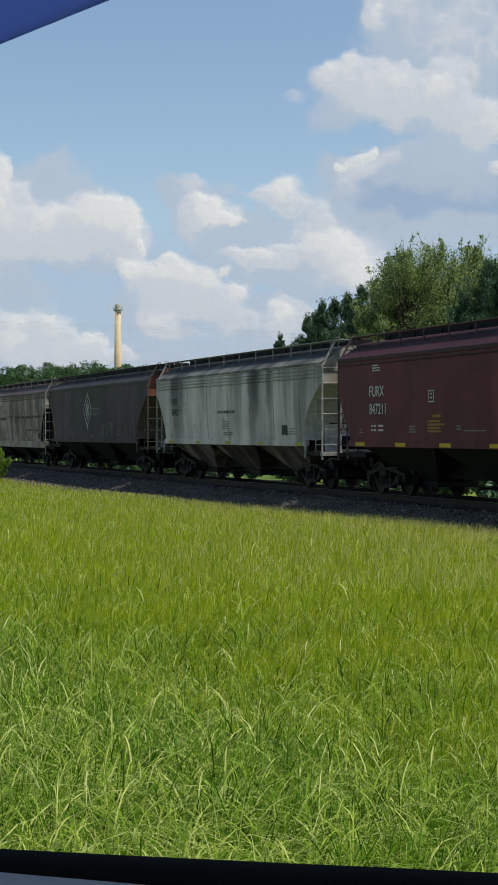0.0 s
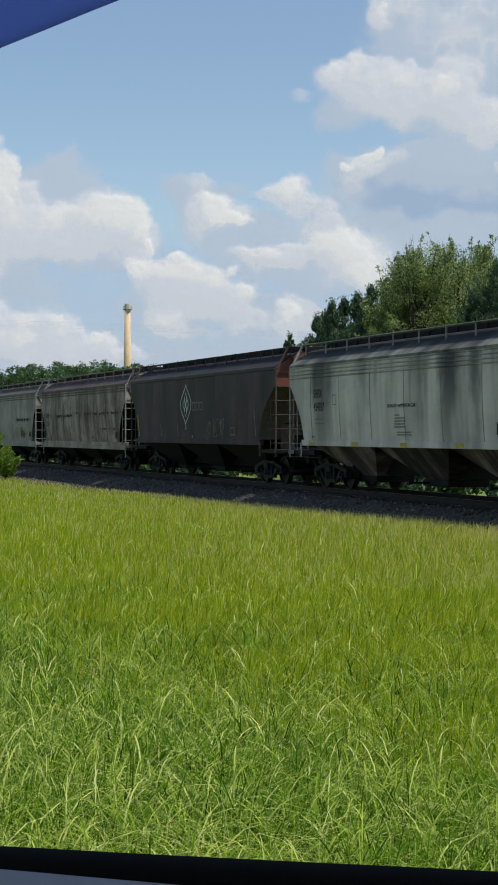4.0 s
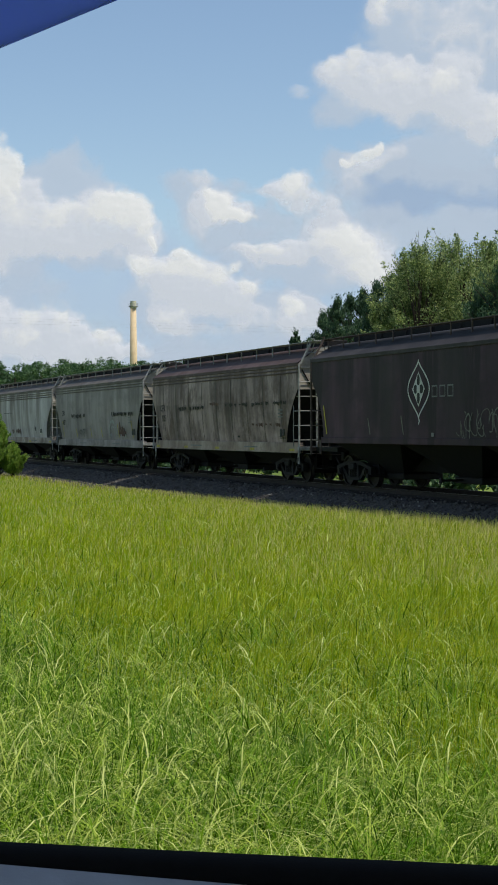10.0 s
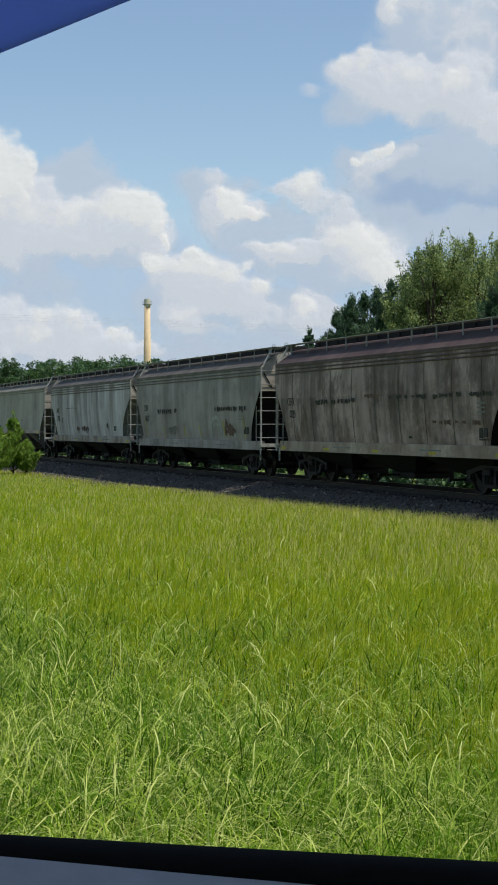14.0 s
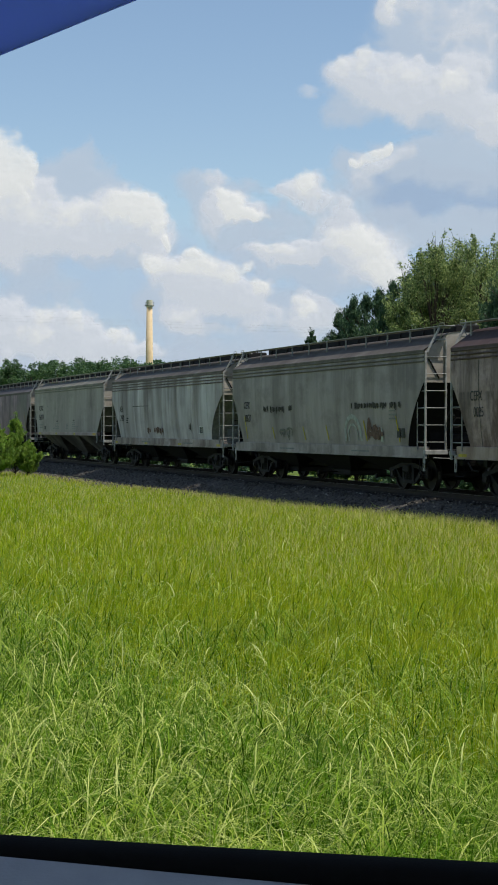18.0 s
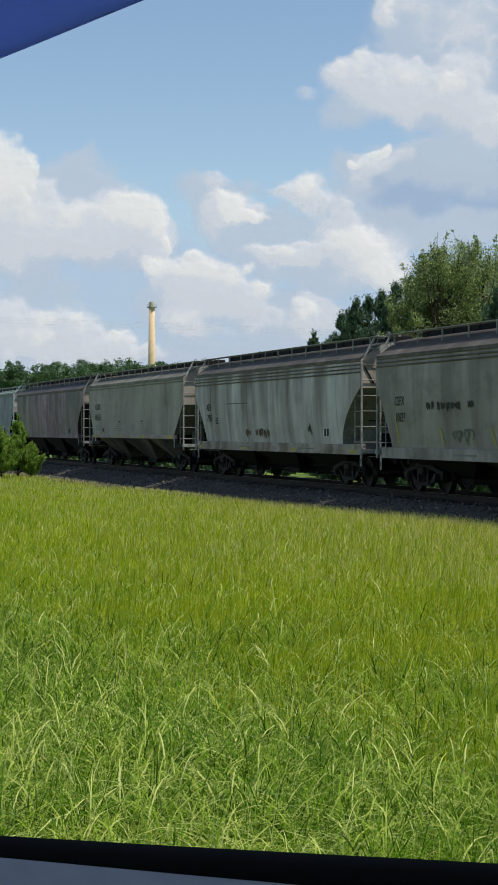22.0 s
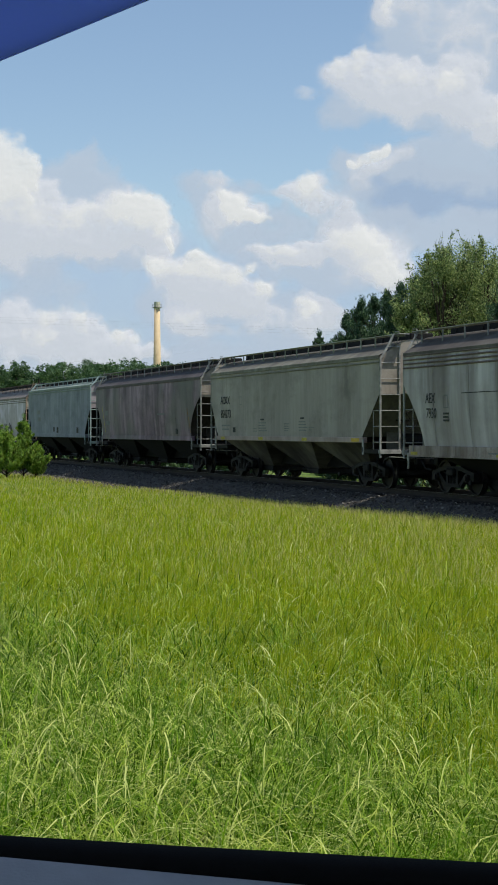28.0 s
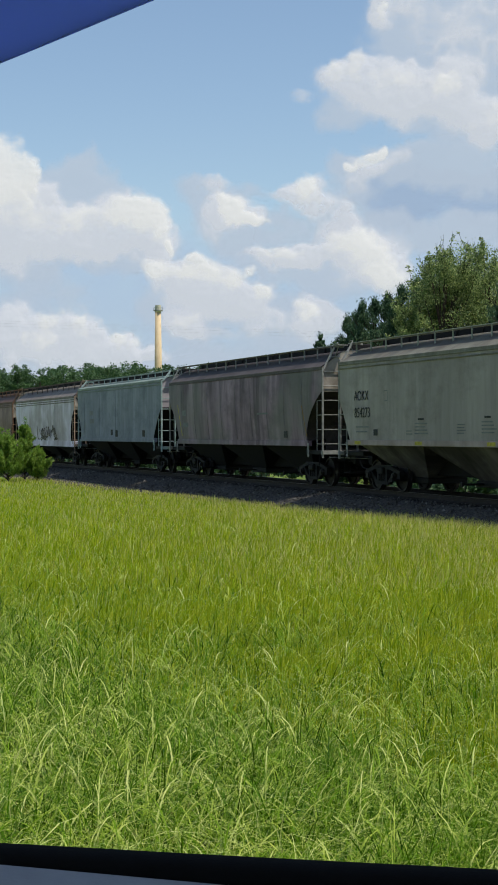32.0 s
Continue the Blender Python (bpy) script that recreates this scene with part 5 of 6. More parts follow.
def weeds():
    """Dark scrub added on the far side of the railway bed, to screen the bright ground seen under the train."""
    rng = np.random.default_rng(29)
    for k in range(112):
        back = -2 + 1.1 * k + rng.uniform(-0.5, 0.5)
        if rng.random() < (0.85 if 58 < back < 68 else 0.08):
            continue
        q = on_line(back, -rng.uniform(4.4, 7.0))
        bush = new("scrub_bush")
        tagged(bush, "low dark green scrub added to screen bright ground behind the railway", "shrub", "scrub behind the railway")
        bush.location = (q.x, q.y, float(ground_height(q.x, q.y)))
        bm = B()
        cen, spr = [], []
        for j in range(9):
            a, r = rng.uniform(0, 6.28), rng.uniform(0.1, 1.1)
            tip = (r * math.cos(a), r * math.sin(a), rng.uniform(0.2, 1.0))
            rod(bm, (0, 0, -0.1), tip, 0.02, 4, 0.006)
            cen.append(tip)
            spr.append(rng.uniform(0.25, 0.45))
        tagged(part("stems", bm, BARK, bush), kind="stuff")
        v, f = leaves(rng, cen, spr, 520, 0.13, 1.8, 0.3)
        raw("crown", v, f, LEAF_PINE, bush)


weeds()


def far_woods():
    """Trees of the distant wood, each a trunk and clumps of leaves."""
    rng = np.random.default_rng(8)
    vs, fs, base = [], [], 0
    tv = B()
    for k in range(150):
        y = rng.uniform(240, 275)
        x = rng.uniform(-0.20, 0.045) * y
        px = x / y * LENS + 441
        h = (14.6 if px < 330 else 12.2) * rng.uniform(0.86, 1.03) * y / 265
        w = rng.uniform(4.0, 7.0)
        rod(tv, (x, y, 0), (x, y, h * 0.8), 0.28, 6, 0.1)
        cen, spr = [], []
        for q in range(34):
            u = rng.uniform(0.56, 1)
            a = rng.uniform(0, 6.28)
            r = w / 2 * math.sqrt(max(0.05, 1 - (u - 0.5) ** 2 * 3.4)) * rng.uniform(0.3, 0.95)
            cen.append((x + r * math.cos(a), y + r * math.sin(a), h * (0.05 + 0.88 * u)))
            spr.append(rng.uniform(0.5, 0.95))
        v, f = leaves(rng, cen, spr, 1300, 0.24, 1.2)
        vs.append(v)
        fs.append(f + base)
        base += len(v)
    wood = raw("far_woods", np.concatenate(vs), np.concatenate(fs), LEAF_FAR)
    tagged(wood, "distant line of green pines and leafy trees", "woods", kind="stuff")
    tagged(part("trunks", tv, BARK, wood), kind="stuff")


far_woods()


def power_lines():
    d = 190
    tops = ((70.5, 63.5), (69.2, 62.2), (67.6, 60.6))
    for k, (yl, yr) in enumerate(tops):
        pts = []
        for q in range(25):
            u = q / 24
            px = -900 + u * 1250
            h = (yl + (yr - yl) * (px + 441) / 530) / 1000
            pts.append(Vector((px / LENS * d, d + k * 0.6, 2.31 + h * d)))
        bm = bent(B(), pts, 0.0045, 5)
        tagged(part("power_line", bm, GREY_MARK), "thin dark overhead cable sagging across the sky", "cable", "overhead cables")
    for px in (-900, 350):
        pole = new("utility_pole")
        tagged(pole, "grey-brown wooden utility pole carrying the overhead cables", "utility pole")
        pole.location = (px / LENS * d, d + 0.6, 0)
        top = max(2.31 + (yl + (yr - yl) * (px + 441) / 530) / 1000 * d for yl, yr in tops)
        part("post", rod(B(), (0, 0, -0.5), (0, 0, top + 0.8), 0.17, 10, 0.12), BARK, pole)
        for k, (yl, yr) in enumerate(tops):
            z = 2.31 + (yl + (yr - yl) * (px + 441) / 530) / 1000 * d
            part("bracket", box(B(), (-0.05, -0.8, z - 0.16), (0.05, 0.8, z - 0.02), 0.01), BARK, pole)


power_lines()

# ---- clouds ----
def value_noise(x, y, seed):
    rng = np.random.default_rng(seed)
    grid = rng.random((256, 256))
    xi, yi = np.floor(x).astype(int), np.floor(y).astype(int)
    fx, fy = x - xi, y - yi
    fx, fy = fx * fx * (3 - 2 * fx), fy * fy * (3 - 2 * fy)
    a, b = grid[yi % 256, xi % 256], grid[yi % 256, (xi + 1) % 256]
    c, d = grid[(yi + 1) % 256, xi % 256], grid[(yi + 1) % 256, (xi + 1) % 256]
    return (a * (1 - fx) + b * fx) * (1 - fy) + (c * (1 - fx) + d * fx) * fy


def fractal(x, y, seed, octaves=6, puffy=False):
    total, amp, norm = 0, 1.0, 0
    for k in range(octaves):
        n = value_noise(x * 2 ** k + 17 * k, y * 2 ** k + 31 * k, seed + k)
        if puffy:
            n = 1 - np.abs(2 * n - 1)
        total, norm, amp = total + n * amp, norm + amp, amp * 0.52
    return total / norm


def cloud_material(name, glow, lit, lo, hi, most, ragged):
    """Vapour that thins out towards its edges: a fixed glow stands in for light scattered within it, with sun on its
    relief.
    """
    m = Mat(name, 1.0)
    out = m.t.nodes["Material Output"]
    att = m.n("Attribute")
    att.attribute_name = "thickness"
    fine = m.noise(m.coords(), 0.016, 7, 0.6)
    mid = m.t.nodes.new("ShaderNodeMath")
    mid.operation = "MULTIPLY_ADD"
    m.l(fine, mid.inputs[0])
    mid.inputs[1].default_value, mid.inputs[2].default_value = ragged, -ragged / 2
    add = m.t.nodes.new("ShaderNodeMath")
    m.l(att.outputs["Fac"], add.inputs[0])
    m.l(mid.outputs[0], add.inputs[1])
    alpha = m.n("MapRange")
    alpha.interpolation_type = "SMOOTHSTEP"
    m.l(add.outputs[0], alpha.inputs[0])
    alpha.inputs[1].default_value, alpha.inputs[2].default_value, alpha.inputs[4].default_value = lo, hi, most
    inner, clear, face = m.n("Emission", Color=glow, Strength=1.0), m.n("BsdfTransparent"), m.n("BsdfDiffuse", Color=lit)
    both, mixer = m.n("AddShader"), m.t.nodes.new("ShaderNodeMixShader")
    m.l(inner.outputs[0], both.inputs[0])
    m.l(face.outputs[0], both.inputs[1])
    m.l(alpha.outputs[0], mixer.inputs[0])
    m.l(clear.outputs[0], mixer.inputs[1])
    m.l(both.outputs[0], mixer.inputs[2])
    m.l(mixer.outputs[0], out.inputs[0])
    return m.m


# name of the part, material, grid step, size of the billows, how far they bend the outline, relief, nearness
# shaded banks and sunlit crests are painted as layers with glows of their own
VAPOURS = {
    "blue": ("blue_bank", cloud_material("shaded cloud vapour", (0.330, 0.425, 0.590, 1), (0.03, 0.03, 0.03, 1), 0.04, 0.85, 0.88, 0.35), 1.7, 30, 16, 4, -30),
    "shade": ("grey_bank", cloud_material("grey cloud vapour", (0.465, 0.535, 0.645, 1), (0.03, 0.03, 0.03, 1), 0.02, 0.85, 0.86, 0.4), 1.5, 26, 14, 5, 0),
    "body": ("white_body", cloud_material("white cloud vapour", (0.575, 0.60, 0.67, 1), (0.085, 0.08, 0.075, 1), 0.06, 0.80, 0.93, 0.36), 1.0, 18, 9, 9, 30),
    "bright": ("bright_crest", cloud_material("sunlit cloud vapour", (0.70, 0.70, 0.71, 1), (0.10, 0.095, 0.085, 1), 0.10, 0.95, 0.9, 0.34), 0.9, 12, 6, 7, 60),
}
VAPOURS["haze"] = ("haze", cloud_material("thin blue haze", (0.395, 0.505, 0.685, 1), (0.02, 0.02, 0.02, 1), -0.05, 1.1, 0.8, 0.12), 4.0, 60, 10, 2, -90)
clouds = []
CLOUD_FAR = 3200.0


def vapour(name, gx, gy, dens, relief, far, material, parent):
    """A sheet of vapour with its relief towards the field."""
    keep = dens > -0.12
    r = far * (1 - relief / 1000)
    v = np.stack([gx / 1000 * r, r, gy / 1000 * r], -1)
    h, w = gx.shape
    used = keep[:-1, :-1] | keep[1:, :-1] | keep[:-1, 1:] | keep[1:, 1:]
    # each separate tuft becomes a part of its own
    mark = np.where(used, np.arange(used.size).reshape(used.shape) + 1, 0)
    while True:
        grown = np.pad(mark, 1)
        best = np.maximum.reduce([mark, grown[2:, 1:-1], grown[:-2, 1:-1], grown[1:-1, 2:], grown[1:-1, :-2]]) * used
        if (best == mark).all():
            break
        mark = best
        flat = np.concatenate([[0], mark.ravel()])
        mark = flat[flat[mark]] * used                      # leap to the furthest mark known
    names, sizes = np.unique(mark[used], return_counts=True)
    cell = np.arange(h - 1)[:, None] * w + np.arange(w - 1)[None]
    for tuft in names[sizes > 40]:
        i = cell[mark == tuft]
        f = np.stack([i, i + 1, i + w + 1, i + w], 1)
        need = np.unique(f)
        back = np.zeros(h * w, int)
        back[need] = np.arange(len(need))
        ob = raw(name, v.reshape(-1, 3)[need], back[f], material, parent, True)
        att = ob.data.attributes.new("thickness", "FLOAT", "POINT")
        att.data.foreach_set("value", dens.ravel()[need].astype(np.float32))


def cloud(label, seed, drift, **layers):
    """One cloud in layers of vapour. Puffs are (x, up, half width, half height, fullness), as angles in thousandths."""
    ob = new("cloud")
    tagged(ob, label, "cloud", "clouds in the sky")
    clouds.append((ob, drift))
    for rank, (kind, puffs) in enumerate(layers.items()):
        name, material, step, size, bend, depth, near = VAPOURS[kind]
        key = seed * 97 + rank * 13
        p = np.array(puffs, float)
        gx, gy = np.meshgrid(np.arange((p[:, 0] - p[:, 2] * 1.5).min() - bend, (p[:, 0] + p[:, 2] * 1.5).max() + bend, step),
                             np.arange((p[:, 1] - p[:, 3] * 1.5).min() - bend, (p[:, 1] + p[:, 3] * 1.5).max() + bend, step))
        wx = gx + bend * 2 * (fractal(gx / size, gy / size, key, 5) - 0.5)
        wy = gy + bend * 2 * (fractal(gx / size, gy / size, key + 40, 5) - 0.5)
        gap = np.ones(gx.shape)
        for cx, cy, rx, ry, full in puffs:
            d = np.sqrt(((wx - cx) / (rx * 1.42)) ** 2 + ((wy - cy) / (ry * np.where(wy > cy, 1.42, 1.85))) ** 2)
            q = np.clip((1.0 - d) / 0.75, 0, 1)
            gap = gap * (1 - full * q * q * (3 - 2 * q))
        field = 1 - gap
        billow = fractal(gx / (size * 0.55), gy / (size * 0.5), key + 80, 5, True)
        dens = field + (0.55 * (billow - 0.55) + 0.5 * (fractal(gx / size, gy / (size * 0.7), key + 120, 5) - 0.5)) * np.minimum(1, field * 3)
        dens = np.where(field < 0.015, -0.4, dens)
        vapour(name, gx, gy, dens, depth * field + depth * 0.18 * billow, CLOUD_FAR - near - 2 * seed, material, ob)


def C(x, y, rx, ry, full=1.0):
    """A puff from its place in a view 882 wide whose horizon lies at 767."""
    return ((x - 441) / LENS * 1000, (767 - y) / LENS * 1000, rx / LENS * 1000, ry / LENS * 1000, full)


cloud("bright white heaped cloud with a grey underside", 1, 24,
      shade=[C(80, 330, 70, 44, 0.8), C(95, 296, 22, 26, 0.6), C(130, 340, 66, 40, 0.85), C(50, 352, 60, 36, 0.7), C(90, 440, 190, 34, 0.8), C(150, 455, 120, 22, 0.6), C(-40, 420, 120, 60, 0.8)],
      body=[C(-30, 365, 66, 80), C(55, 400, 100, 44), C(135, 398, 80, 46), C(190, 392, 56, 50), C(226, 414, 36, 36), C(100, 422, 150, 24, 0.9), C(20, 350, 40, 30, 0.8), C(-90, 400, 90, 60)],
      bright=[C(-10, 300, 26, 50), C(-50, 300, 54, 60), C(14, 318, 12, 26, 0.8), C(168, 364, 30, 24, 0.85), C(200, 372, 34, 32), C(232, 398, 24, 28, 0.9), C(249, 437, 10, 13, 0.9), C(40, 380, 70, 26, 0.45), C(110, 385, 60, 22, 0.4)])
cloud("small white puff of cloud", 2, 33,
      shade=[C(325, 332, 50, 24, 0.8), C(395, 328, 40, 20, 0.5), C(345, 385, 46, 40, 0.75), C(370, 425, 60, 26, 0.6), C(430, 420, 60, 34, 0.5)],
      body=[C(335, 332, 34, 13, 0.55), C(350, 365, 24, 22, 0.8), C(380, 372, 42, 26, 0.8), C(340, 400, 26, 22, 0.5), C(420, 388, 18, 12, 0.7)],
      bright=[C(352, 356, 16, 17), C(374, 366, 30, 22), C(402, 384, 28, 10, 0.9), C(385, 380, 24, 12, 0.8), C(420, 390, 14, 8, 0.8)])
cloud("white heaped cloud over the wood", 3, 29,
      shade=[C(340, 535, 120, 38, 0.8), C(430, 560, 130, 45, 0.7), C(290, 505, 90, 40, 0.7), C(285, 580, 80, 30, 0.5)],
      body=[C(300, 495, 74, 36), C(240, 480, 30, 28, 0.9), C(355, 508, 60, 34), C(402, 526, 46, 22, 0.9), C(320, 538, 70, 16, 0.6), C(285, 570, 42, 24, 0.85), C(262, 558, 26, 16, 0.7), C(330, 586, 50, 12, 0.45), C(505, 550, 40, 26, 0.9), C(525, 575, 44, 24, 0.8), C(430, 570, 60, 24, 0.5)],
      bright=[C(293, 457, 18, 14, 0.95), C(298, 476, 40, 18, 0.75), C(236, 474, 26, 18, 0.7), C(350, 490, 42, 18, 0.65), C(394, 482, 16, 14, 0.6), C(422, 520, 22, 14, 0.7), C(495, 540, 26, 18, 0.7), C(280, 564, 30, 14, 0.5)])
cloud("long soft white cloud", 4, 32,
      shade=[C(530, 420, 140, 56, 0.6), C(560, 480, 120, 36, 0.75), C(470, 405, 60, 30, 0.4), C(450, 470, 90, 24, 0.6)],
      body=[C(500, 342, 40, 30, 0.9), C(466, 350, 30, 12, 0.5), C(460, 450, 72, 17, 0.9), C(515, 452, 56, 16, 0.75), C(562, 405, 34, 36, 0.6), C(600, 445, 74, 46, 0.95), C(640, 480, 48, 34), C(545, 375, 44, 24, 0.55)],
      bright=[C(503, 336, 28, 24, 0.75), C(598, 428, 36, 28, 0.85), C(622, 458, 34, 32, 0.85), C(650, 488, 30, 22, 0.8), C(570, 430, 38, 20, 0.6), C(450, 446, 50, 10, 0.5)])
cloud("large soft white cloud high in the sky", 5, 66,
      shade=[C(730, 85, 110, 60, 0.9), C(830, 80, 110, 90, 0.95), C(780, 15, 120, 60, 0.9), C(885, 150, 90, 90), C(640, 170, 90, 44, 0.6), C(590, 200, 50, 28, 0.5), C(760, 200, 120, 44, 0.7), C(900, 20, 80, 80)],
      body=[C(590, 138, 42, 30, 0.85), C(630, 128, 46, 38, 0.95), C(680, 158, 60, 42, 0.95), C(740, 168, 72, 44), C(792, 152, 56, 42), C(825, 200, 66, 36), C(875, 212, 66, 42), C(668, 24, 22, 32, 0.8), C(705, 5, 56, 26, 0.6), C(620, 178, 50, 26, 0.45), C(525, 174, 26, 12, 0.34), C(850, 60, 90, 60, 0.5), C(760, 60, 60, 40, 0.35)],
      bright=[C(622, 108, 22, 24, 0.55), C(582, 124, 20, 20, 0.45), C(690, 142, 46, 20, 0.5), C(775, 150, 34, 26, 0.65), C(668, 20, 12, 22, 0.6), C(865, 210, 46, 24, 0.45)])
cloud("large soft grey-blue cloud with a sunlit rim", 6, 60,
      blue=[C(660, 345, 56, 40, 0.8), C(715, 345, 84, 46), C(785, 345, 100, 46), C(875, 350, 110, 44, 0.8)],
      shade=[C(690, 280, 56, 26, 0.75), C(765, 285, 90, 34, 0.75), C(850, 300, 110, 40, 0.8), C(612, 335, 52, 44, 0.65), C(580, 375, 44, 30, 0.5), C(720, 405, 150, 30, 0.75), C(850, 410, 120, 36, 0.8), C(595, 305, 26, 24, 0.5)],
      body=[C(640, 290, 44, 16, 0.6), C(690, 272, 30, 16, 0.45), C(605, 320, 22, 26, 0.45), C(890, 300, 26, 13, 0.7)],
      bright=[C(603, 291, 12, 9, 0.8), C(618, 283, 12, 8, 0.7), C(634, 282, 12, 8, 0.75), C(648, 278, 11, 9, 0.8), C(660, 274, 9, 12, 0.85), C(892, 299, 16, 8, 0.7)])
cloud("low white cloud near the horizon", 7, 20,
      shade=[C(62, 545, 50, 30, 0.45), C(80, 630, 200, 44, 0.75), C(250, 640, 120, 30, 0.65), C(20, 506, 46, 14, 0.4), C(-40, 580, 90, 70, 0.8)],
      body=[C(28, 582, 42, 30, 0.95), C(-35, 578, 56, 46), C(78, 582, 40, 32, 0.9), C(106, 602, 32, 28, 0.9), C(165, 610, 32, 22, 0.85), C(225, 624, 32, 17, 0.8), C(60, 622, 130, 26, 0.7), C(140, 628, 60, 18, 0.7)],
      bright=[C(25, 566, 24, 16, 0.65), C(86, 573, 20, 16, 0.55), C(50, 548, 9, 11, 0.4), C(155, 602, 18, 13, 0.55), C(182, 606, 14, 11, 0.55), C(14, 600, 36, 14, 0.45)])
cloud("pale blue haze low over the wood", 10, 20, haze=[C(100, 600, 520, 150, 0.8), C(500, 560, 420, 170, 0.75), C(800, 520, 300, 160, 0.7), C(300, 680, 700, 90, 0.9), C(60, 480, 300, 60, 0.6)], shade=[C(80, 655, 460, 44, 0.55), C(480, 625, 260, 40, 0.5)])

# ---- the field's grass ----
def grass_material(name, stops, tips, gloss, through):
    m = Mat(name, gloss)
    m.b.inputs["Specular IOR Level"].default_value = 0.05
    geo = m.n("NewGeometry")
    att = m.n("Attribute")
    att.attribute_name = "tip"
    rnd = geo.outputs["Random Per Island"]
    k = len(stops) - 1
    green = m.ramp(rnd, [(i / k, lin(*c)) for i, c in enumerate(stops)])
    straw = m.ramp(rnd, [(0.0, lin(*tips[0])), (1.0, lin(*tips[1]))])
    broad = m.noise(m.coords((1, 1, 0.01)), 0.16, 4, 0.6)
    c = m.mix(m.times(m.grey(broad, 0.42, 0.66), 0.4), green, straw)
    c = m.mix(m.times(att.outputs["Fac"], 0.4), c, straw)
    m.colour(c)
    out = m.t.nodes["Material Output"]
    tr = m.n("BsdfTranslucent")
    m.l(c, tr.inputs[0])
    mixer = m.t.nodes.new("ShaderNodeMixShader")
    mixer.inputs[0].default_value = through
    m.l(m.b.outputs[0], mixer.inputs[1])
    m.l(tr.outputs[0], mixer.inputs[2])
    m.l(mixer.outputs[0], out.inputs[0])
    return m.m


GRASS_FAR = grass_material("fine upright grass", [(105, 139, 8), (136, 165, 14), (165, 181, 28), (194, 194, 62)], [(156, 170, 24), (192, 189, 62)], 0.6, 0.5)
# darkest and palest stops stand in for shade and sun glints among the blades
GRASS_NEAR = grass_material("broad grass blades", [(15, 44, 3), (32, 70, 5), (58, 104, 8), (92, 134, 16), (174, 190, 88)], [(58, 102, 8), (130, 160, 46)], 0.46, 0.38)
GRASS_PALE = grass_material("long pale blades with painted glints", [(70, 108, 8), (122, 154, 22), (184, 195, 82), (230, 230, 160)], [(96, 140, 14), (198, 210, 112)], 0.42, 0.4)
# kept very dark: the shade between the blades is put into its colour
GRASS_SHADE = grass_material("undergrowth", [(12, 34, 2), (24, 55, 4), (40, 76, 6)], [(46, 80, 6), (74, 100, 14)], 0.7, 0.3)
SEED = grass_material("brown seed heads", [(130, 158, 28), (152, 164, 44), (122, 152, 24)], [(164, 166, 54), (154, 150, 54)], 0.6, 0.45)
STRAW = grass_material("dry straw", [(188, 182, 104), (216, 208, 142), (172, 172, 80)], [(204, 196, 120), (192, 182, 104)], 0.5, 0.5)


def blades(name, rng, x, y, length, width, lean, material, droop=0.5, az=None, bends=3):
    """Bent tapering blades of a few short segments each."""
    n = len(x)
    z = ground_height(x, y)
    az = rng.uniform(0, 6.28, n) if az is None else az
    dx, dy = np.cos(az) * lean, np.sin(az) * lean
    face = az + 1.57 + rng.normal(0, 0.7, n)
    wx, wy = np.cos(face) * width / 2, np.sin(face) * width / 2
    k_all = 2 * bends + 1
    verts = np.zeros((n, k_all, 3), np.float32)
    tip = np.zeros((n, k_all), np.float32)
    for k in range(bends + 1):
        u = (k / bends) ** 0.85
        taper = min(1.0, 0.8 + u) * (1 - u ** 3)
        bx, by = x + dx * length * u ** 1.8, y + dy * length * u ** 1.8
        bz = z + length * (u - droop * lean * u ** 2.6) - 0.01
        if k < bends:
            verts[:, 2 * k] = np.stack([bx - wx * taper, by - wy * taper, bz], 1)
            verts[:, 2 * k + 1] = np.stack([bx + wx * taper, by + wy * taper, bz], 1)
            tip[:, 2 * k:2 * k + 2] = u
        else:
            verts[:, -1] = np.stack([bx, by, bz], 1)
            tip[:, -1] = 1
    corners = [t for k in range(bends - 1) for t in ((2 * k, 2 * k + 1, 2 * k + 3), (2 * k, 2 * k + 3, 2 * k + 2))] + [(2 * bends - 2, 2 * bends - 1, 2 * bends)]
    i = k_all * np.arange(n)[:, None]
    ob = raw(name, verts.reshape(-1, 3), np.concatenate([i + np.array(t)[None] for t in corners]), material)
    att = ob.data.attributes.new("tip", "FLOAT", "POINT")
    att.data.foreach_set("value", tip.ravel())
    return ob


